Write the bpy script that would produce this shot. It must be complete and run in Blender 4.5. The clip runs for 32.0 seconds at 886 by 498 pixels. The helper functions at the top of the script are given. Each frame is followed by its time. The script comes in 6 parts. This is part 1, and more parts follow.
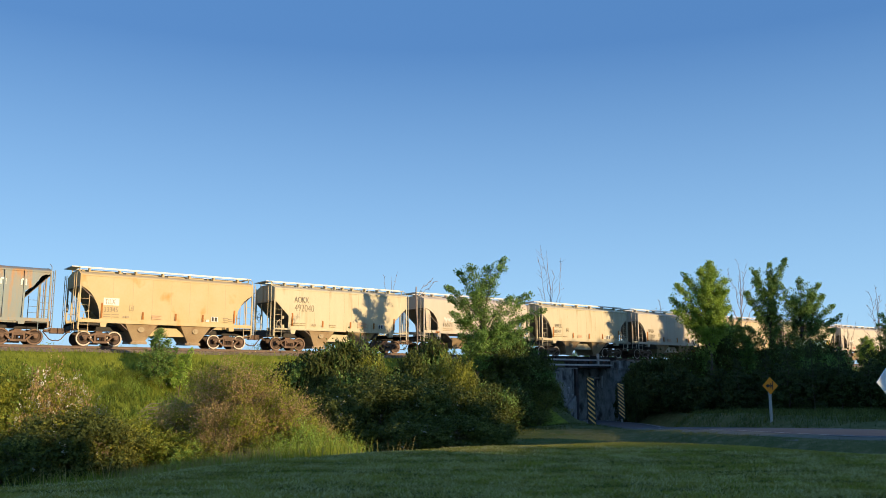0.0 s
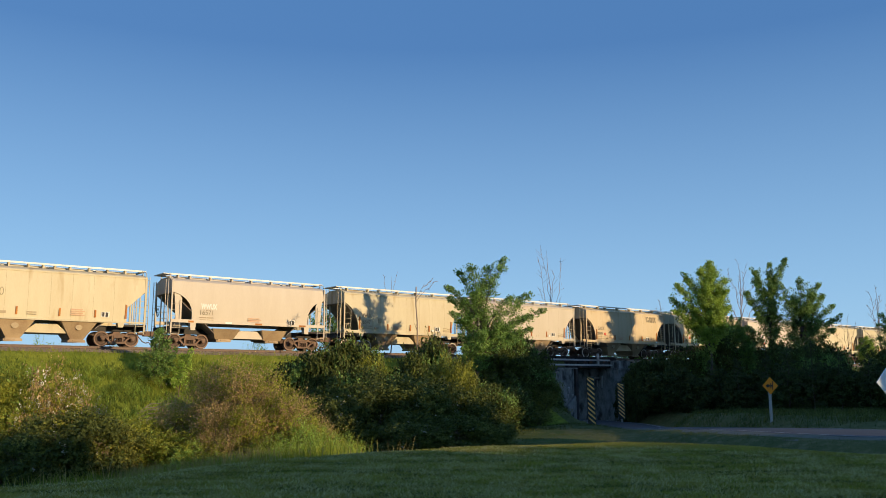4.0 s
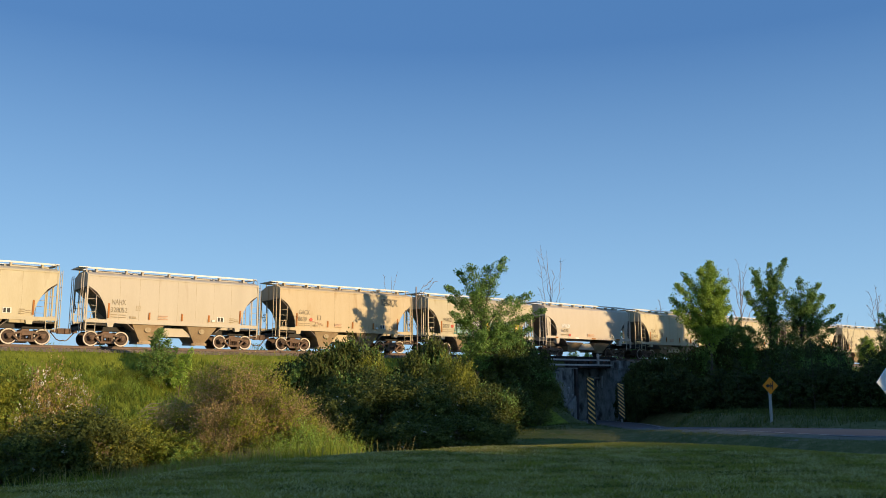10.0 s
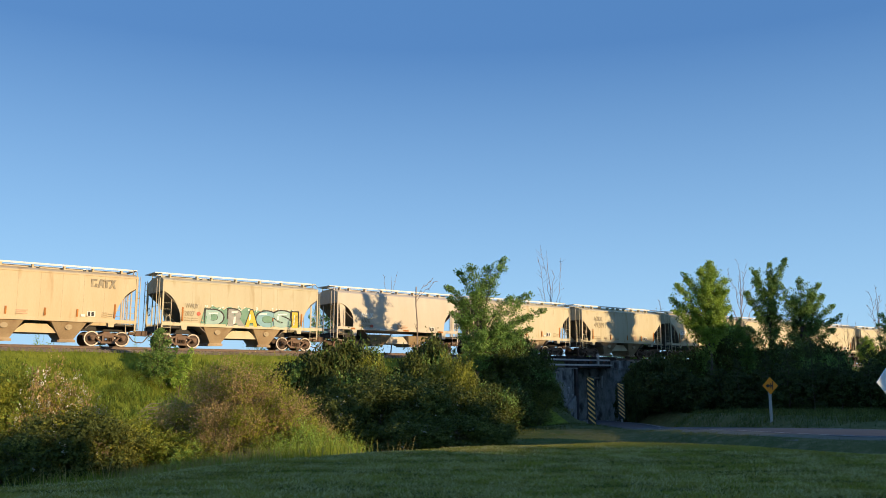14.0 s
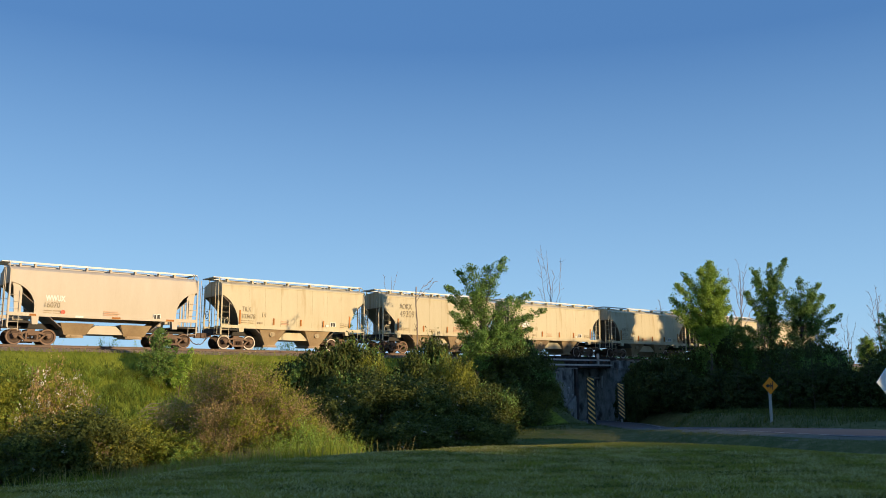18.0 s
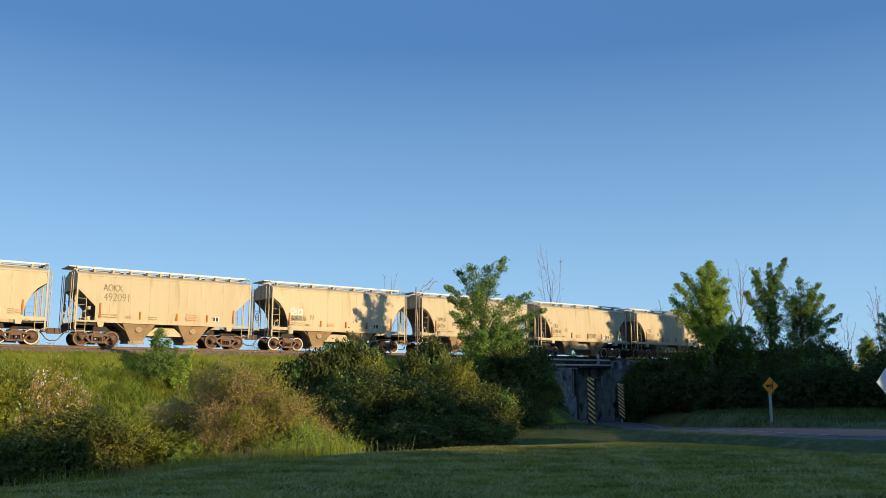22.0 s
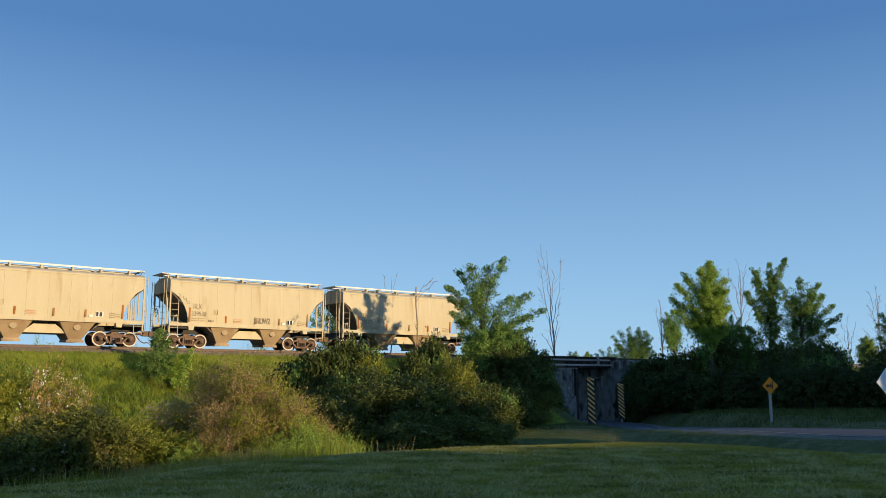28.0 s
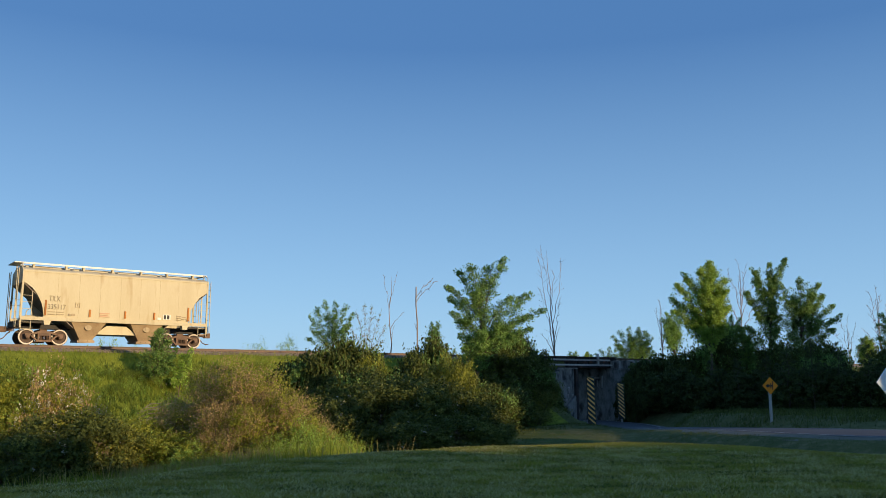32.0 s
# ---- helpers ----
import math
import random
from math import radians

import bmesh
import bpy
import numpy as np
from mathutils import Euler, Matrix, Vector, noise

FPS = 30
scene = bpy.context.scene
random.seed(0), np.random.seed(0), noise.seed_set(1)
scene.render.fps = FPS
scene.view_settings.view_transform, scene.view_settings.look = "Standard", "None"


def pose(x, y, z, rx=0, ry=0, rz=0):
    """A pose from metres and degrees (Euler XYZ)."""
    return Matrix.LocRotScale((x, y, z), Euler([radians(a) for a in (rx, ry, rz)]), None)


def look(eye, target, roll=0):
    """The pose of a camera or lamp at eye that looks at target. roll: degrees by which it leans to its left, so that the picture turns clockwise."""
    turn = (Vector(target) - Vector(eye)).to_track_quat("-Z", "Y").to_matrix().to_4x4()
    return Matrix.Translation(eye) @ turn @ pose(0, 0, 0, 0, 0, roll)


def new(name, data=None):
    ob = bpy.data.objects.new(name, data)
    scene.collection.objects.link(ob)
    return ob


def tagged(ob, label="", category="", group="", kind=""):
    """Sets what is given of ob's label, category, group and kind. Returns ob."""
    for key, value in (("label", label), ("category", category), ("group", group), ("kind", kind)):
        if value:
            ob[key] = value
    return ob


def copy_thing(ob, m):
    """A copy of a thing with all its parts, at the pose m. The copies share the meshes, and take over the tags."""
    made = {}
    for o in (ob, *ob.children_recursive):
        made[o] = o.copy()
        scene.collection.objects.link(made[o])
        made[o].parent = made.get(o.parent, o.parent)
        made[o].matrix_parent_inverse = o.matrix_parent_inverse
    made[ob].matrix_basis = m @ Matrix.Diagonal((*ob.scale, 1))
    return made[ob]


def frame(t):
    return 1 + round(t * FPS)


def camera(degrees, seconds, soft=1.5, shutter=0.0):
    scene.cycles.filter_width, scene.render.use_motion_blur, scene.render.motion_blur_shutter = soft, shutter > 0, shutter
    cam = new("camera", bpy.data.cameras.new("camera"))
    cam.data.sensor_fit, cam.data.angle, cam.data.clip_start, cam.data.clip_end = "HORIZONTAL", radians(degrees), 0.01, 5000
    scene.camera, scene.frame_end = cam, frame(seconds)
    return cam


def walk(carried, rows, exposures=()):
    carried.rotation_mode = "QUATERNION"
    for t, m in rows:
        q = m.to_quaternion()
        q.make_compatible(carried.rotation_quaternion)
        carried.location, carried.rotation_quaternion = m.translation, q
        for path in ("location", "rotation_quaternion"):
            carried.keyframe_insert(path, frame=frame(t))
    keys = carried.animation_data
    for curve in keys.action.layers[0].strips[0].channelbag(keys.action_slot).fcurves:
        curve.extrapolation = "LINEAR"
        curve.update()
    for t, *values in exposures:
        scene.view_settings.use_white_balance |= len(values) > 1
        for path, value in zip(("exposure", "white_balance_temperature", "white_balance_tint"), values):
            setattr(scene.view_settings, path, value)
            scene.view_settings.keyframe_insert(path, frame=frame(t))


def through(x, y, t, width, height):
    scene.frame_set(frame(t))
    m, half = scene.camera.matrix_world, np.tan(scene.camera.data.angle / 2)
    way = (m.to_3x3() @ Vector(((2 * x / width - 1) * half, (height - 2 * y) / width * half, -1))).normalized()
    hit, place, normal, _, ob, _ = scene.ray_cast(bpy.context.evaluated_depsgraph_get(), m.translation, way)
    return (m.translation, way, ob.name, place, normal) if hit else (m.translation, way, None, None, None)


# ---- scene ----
# The camera stands still on a tripod at the lawn's top; x runs along the railway, y across it, z = 0 on the road under the bridge.
cam = camera(55.82, 32.0, soft=0.72)
STATION = pose(0, -54.26, 3.6, 98.92, 0, -37.17)
walk(cam, [(0, STATION), (32, STATION)], exposures=[(t, 0.2 + e, 6000, 17) for t, e in ((0, 0.18), (2, 0.0), (5.5, -0.03), (8.5, -0.07), (13, 0.14), (18, 0.03), (20, 0.05), (25, 0.03), (28, -0.03), (32, -0.02))])

# ---- light ----
SUN_AZIMUTH, SUN_HEIGHT = 165.0, 7.5     # degrees clockwise from +y, degrees over the horizon
world = bpy.data.worlds.new("evening_sky")
scene.world = world
world.use_nodes = True
wn = world.node_tree.nodes
sky = wn.new("ShaderNodeTexSky")
sky.sky_type = 'NISHITA'
sky.sun_disc = False
sky.sun_elevation = radians(SUN_HEIGHT)
sky.sun_rotation = radians(SUN_AZIMUTH)
sky.altitude = 200
sky.air_density, sky.dust_density, sky.ozone_density = 1.0, 0.6, 2.6
# light scattered many times over evens out the clear sky and pales it towards the horizon
haze = wn.new("ShaderNodeMix")
haze.data_type = 'RGBA'
haze.inputs[0].default_value = 0.8
way = wn.new("ShaderNodeTexCoord")
split = wn.new("ShaderNodeSeparateXYZ")
height = wn.new("ShaderNodeMapRange")
height.inputs[1].default_value, height.inputs[2].default_value = 0.0, 0.38
pale = wn.new("ShaderNodeMix")
pale.data_type = 'RGBA'
pale.inputs[6].default_value, pale.inputs[7].default_value = (2.3, 4.0, 5.2, 1), (0.5, 1.31, 2.66, 1)
world.node_tree.links.new(way.outputs["Generated"], split.inputs[0])
world.node_tree.links.new(split.outputs["Z"], height.inputs[0])
world.node_tree.links.new(height.outputs[0], pale.inputs[0])
world.node_tree.links.new(pale.outputs[2], haze.inputs[7])
world.node_tree.links.new(sky.outputs[0], haze.inputs[6])
world.node_tree.links.new(haze.outputs[2], wn["Background"].inputs[0])
wn["Background"].inputs[1].default_value = 0.15

az, el = radians(SUN_AZIMUTH), radians(SUN_HEIGHT)
to_sun = Vector((math.sin(az) * math.cos(el), math.cos(az) * math.cos(el), math.sin(el)))
sun = new("sun", bpy.data.lights.new("sun", 'SUN'))
sun.data.energy, sun.data.angle, sun.data.color = 4.5, radians(0.53), (1.0, 0.745, 0.375)
sun.matrix_world = look(to_sun * 300, (0, 0, 0))

# ---- building tools ----
TRACK_TURN = radians(52.83)
RAIL_TOP = 5.65


def site(lat, dep):
    """Plan x, y of a spot that lies dep metres ahead of the camera's station and lat metres to its right."""
    s, c = math.sin(TRACK_TURN), math.cos(TRACK_TURN)
    return lat * s + dep * c, -54.26 - lat * c + dep * s


class Form:
    """Collects simple solids into one mesh."""

    def __init__(self):
        self.v, self.f = [], []

    def add(self, verts, faces):
        n = len(self.v)
        self.v += [tuple(p) for p in verts]
        self.f += [tuple(i + n for i in f) for f in faces]
        return self

    def box(self, x0, x1, y0, y1, z0, z1, m=None):
        vs = [Vector((x, y, z)) for x in (x0, x1) for y in (y0, y1) for z in (z0, z1)]
        if m:
            vs = [m @ p for p in vs]
        return self.add(vs, [(0, 1, 3, 2), (4, 6, 7, 5), (0, 4, 5, 1), (2, 3, 7, 6), (0, 2, 6, 4), (1, 5, 7, 3)])

    def prism(self, poly, a, b, axis='y'):
        """A polygon (x, z for axis y; y, z for axis x; x, y for axis z) drawn out from a to b."""
        n = len(poly)

        def at(p, w):
            return (p[0], w, p[1]) if axis == 'y' else (w, p[0], p[1]) if axis == 'x' else (p[0], p[1], w)
        vs = [at(p, a) for p in poly] + [at(p, b) for p in poly]
        fs = [tuple(range(n)), tuple(range(2 * n - 1, n - 1, -1))]
        fs += [(i, i + n, (i + 1) % n + n, (i + 1) % n) for i in range(n)]
        return self.add(vs, fs)

    def tube(self, p, q, r, n=8, r2=None, caps=True):
        p, q = Vector(p), Vector(q)
        r2 = r if r2 is None else r2
        w = (q - p).normalized()
        u = w.orthogonal().normalized()
        t = w.cross(u)
        vs = []
        for o, k in ((p, r), (q, r2)):
            vs += [o + (u * math.cos(2 * math.pi * i / n) + t * math.sin(2 * math.pi * i / n)) * k for i in range(n)]
        fs = [(i, (i + 1) % n, (i + 1) % n + n, i + n) for i in range(n)]
        if caps:
            fs += [tuple(range(n - 1, -1, -1)), tuple(range(n, 2 * n))]
        return self.add(vs, fs)

    def pipe(self, points, r, n=6):
        for p, q in zip(points, points[1:]):
            self.tube(p, q, r, n)
        return self

    def lathe(self, profile, n=24, axis='y'):
        """profile: (along the axis, radius) rows, turned round the axis."""
        k = len(profile)
        vs = []
        for i in range(n):
            a = 2 * math.pi * i / n
            for h, r in profile:
                c, s = r * math.cos(a), r * math.sin(a)
                vs.append((c, h, s) if axis == 'y' else (h, c, s) if axis == 'x' else (c, s, h))
        fs = [(i * k + j, ((i + 1) % n) * k + j, ((i + 1) % n) * k + j + 1, i * k + j + 1) for i in range(n) for j in range(k - 1)]
        return self.add(vs, fs)

    def strip(self, rows, closed=False):
        """Rows of equal length joined into a sheet."""
        k = len(rows[0])
        vs = [p for row in rows for p in row]
        fs = [(i * k + j, i * k + j + 1, (i + 1) * k + j + 1, (i + 1) * k + j) for i in range(len(rows) - 1) for j in range(k - 1)]
        return self.add(vs, fs)

    def mesh(self, name, smooth=35):
        me = bpy.data.meshes.new(name)
        me.from_pydata(self.v, [], self.f)
        bm = bmesh.new()
        bm.from_mesh(me)
        bmesh.ops.recalc_face_normals(bm, faces=bm.faces)
        bm.to_mesh(me)
        bm.free()
        if smooth:
            me.polygons.foreach_set("use_smooth", [True] * len(me.polygons))
            me.set_sharp_from_angle(angle=radians(smooth))
        return me


def part(name, form, material, parent=None, label="", m=None):
    """One mesh object under its thing (or at top level)."""
    me = form.mesh(name) if isinstance(form, Form) else form
    if material and not me.materials:
        me.materials.append(material)
    ob = new(name, me)
    if parent:
        ob.parent = parent
    if m:
        ob.matrix_basis = m
    return tagged(ob, label)


def thing(name, m, label, category, group="", kind=""):
    ob = new(name)
    ob.empty_display_size = 0.2
    ob.matrix_basis = m
    return tagged(ob, label, category, group, kind)


def quads(name, V, material):
    """V: an array n x 4 x 3 of quads, as one mesh."""
    n = len(V)
    me = bpy.data.meshes.new(name)
    me.vertices.add(4 * n)
    me.vertices.foreach_set("co", np.ascontiguousarray(V, dtype=np.float32).ravel())
    me.loops.add(4 * n)
    me.loops.foreach_set("vertex_index", np.arange(4 * n, dtype=np.int32))
    me.polygons.add(n)
    me.polygons.foreach_set("loop_start", np.arange(0, 4 * n, 4, dtype=np.int32))
    me.update(calc_edges=True)
    me.materials.append(material)
    return me


# ---- materials ----
def paint(name, c1, c2, scale=2.0, rough=0.6, metal=0.0, bump=0.1, stretch=(1, 1, 1), spread=0.0, fine=30.0, coords="Object",
          stain=None, stain_scale=1.0, stain_at=0.62, spec=0.5):
    """A surface of two tones at two scales, with relief, an optional stain, and a shift of tone from object to object."""
    mt = bpy.data.materials.new(name)
    mt.use_nodes = True
    nt = mt.node_tree
    nd, ln = nt.nodes, nt.links
    b = nd["Principled BSDF"]
    tc = nd.new("ShaderNodeTexCoord")
    mp = nd.new("ShaderNodeMapping")
    mp.inputs["Scale"].default_value = stretch
    ln.new(tc.outputs[coords], mp.inputs[0])
    big, small = nd.new("ShaderNodeTexNoise"), nd.new("ShaderNodeTexNoise")
    big.inputs["Scale"].default_value, big.inputs["Detail"].default_value = scale, 6
    small.inputs["Scale"].default_value, small.inputs["Detail"].default_value = fine, 4
    ln.new(mp.outputs[0], big.inputs[0])
    ln.new(mp.outputs[0], small.inputs[0])
    add = nd.new("ShaderNodeMath")
    add.operation = 'MULTIPLY_ADD'
    ln.new(small.outputs[0], add.inputs[0])
    add.inputs[1].default_value = 0.45
    ln.new(big.outputs[0], add.inputs[2])
    rm = nd.new("ShaderNodeMapRange")
    rm.inputs[1].default_value, rm.inputs[2].default_value = 0.5, 0.95
    ln.new(add.outputs[0], rm.inputs[0])
    mx = nd.new("ShaderNodeMix")
    mx.data_type = 'RGBA'
    ln.new(rm.outputs[0], mx.inputs[0])
    mx.inputs[6].default_value, mx.inputs[7].default_value = (*c1, 1), (*c2, 1)
    col = mx.outputs[2]
    if stain:
        sn = nd.new("ShaderNodeTexNoise")
        sn.inputs["Scale"].default_value, sn.inputs["Detail"].default_value = stain_scale, 5
        ln.new(mp.outputs[0], sn.inputs[0])
        sr = nd.new("ShaderNodeMapRange")
        sr.inputs[1].default_value, sr.inputs[2].default_value = stain_at, stain_at + 0.13
        ln.new(sn.outputs[0], sr.inputs[0])
        m2 = nd.new("ShaderNodeMix")
        m2.data_type = 'RGBA'
        ln.new(sr.outputs[0], m2.inputs[0])
        ln.new(col, m2.inputs[6])
        m2.inputs[7].default_value = (*stain, 1)
        col = m2.outputs[2]
    if spread:
        oi = nd.new("ShaderNodeObjectInfo")
        hs = nd.new("ShaderNodeHueSaturation")
        vr = nd.new("ShaderNodeMapRange")
        vr.inputs[3].default_value, vr.inputs[4].default_value = 1 - spread, 1 + spread
        ln.new(oi.outputs["Random"], vr.inputs[0])
        ln.new(vr.outputs[0], hs.inputs["Value"])
        ln.new(col, hs.inputs["Color"])
        col = hs.outputs[0]
    ln.new(col, b.inputs["Base Color"])
    b.inputs["Roughness"].default_value, b.inputs["Metallic"].default_value = rough, metal
    b.inputs["Specular IOR Level"].default_value = spec
    if bump:
        bp = nd.new("ShaderNodeBump")
        bp.inputs["Strength"].default_value, bp.inputs["Distance"].default_value = bump, 0.02
        ln.new(add.outputs[0], bp.inputs["Height"])
        ln.new(bp.outputs[0], b.inputs["Normal"])
    return mt


def leafage(name, dark, light, through=0.35, spread=0.12):
    """Leaves: each one its own tone, and light shows through them."""
    mt = bpy.data.materials.new(name)
    mt.use_nodes = True
    nt = mt.node_tree
    nd, ln = nt.nodes, nt.links
    b = nd["Principled BSDF"]
    ge = nd.new("ShaderNodeNewGeometry")
    tc = nd.new("ShaderNodeTexCoord")
    no = nd.new("ShaderNodeTexNoise")
    no.inputs["Scale"].default_value = 1.9
    ln.new(tc.outputs["Object"], no.inputs[0])
    ad = nd.new("ShaderNodeMath")
    ad.operation = 'MULTIPLY_ADD'
    ln.new(ge.outputs["Random Per Island"], ad.inputs[0])
    ad.inputs[1].default_value = 0.4
    ln.new(no.outputs[0], ad.inputs[2])
    rm = nd.new("ShaderNodeMapRange")
    rm.inputs[1].default_value, rm.inputs[2].default_value = 0.45, 0.95
    ln.new(ad.outputs[0], rm.inputs[0])
    mx = nd.new("ShaderNodeMix")
    mx.data_type = 'RGBA'
    ln.new(rm.outputs[0], mx.inputs[0])
    mx.inputs[6].default_value, mx.inputs[7].default_value = (*dark, 1), (*light, 1)
    oi = nd.new("ShaderNodeObjectInfo")
    hs = nd.new("ShaderNodeHueSaturation")
    vr = nd.new("ShaderNodeMapRange")
    vr.inputs[3].default_value, vr.inputs[4].default_value = 1 - spread, 1 + spread
    ln.new(oi.outputs["Random"], vr.inputs[0])
    ln.new(vr.outputs[0], hs.inputs["Value"])
    ln.new(mx.outputs[2], hs.inputs["Color"])
    ln.new(hs.outputs[0], b.inputs["Base Color"])
    b.inputs["Roughness"].default_value = 0.65
    b.inputs["Specular IOR Level"].default_value = 0.25
    tr = nd.new("ShaderNodeBsdfTranslucent")
    ln.new(hs.outputs[0], tr.inputs[0])
    ms = nd.new("ShaderNodeMixShader")
    ms.inputs[0].default_value = through
    ln.new(b.outputs[0], ms.inputs[1])
    ln.new(tr.outputs[0], ms.inputs[2])
    ln.new(ms.outputs[0], nd["Material Output"].inputs[0])
    return mt


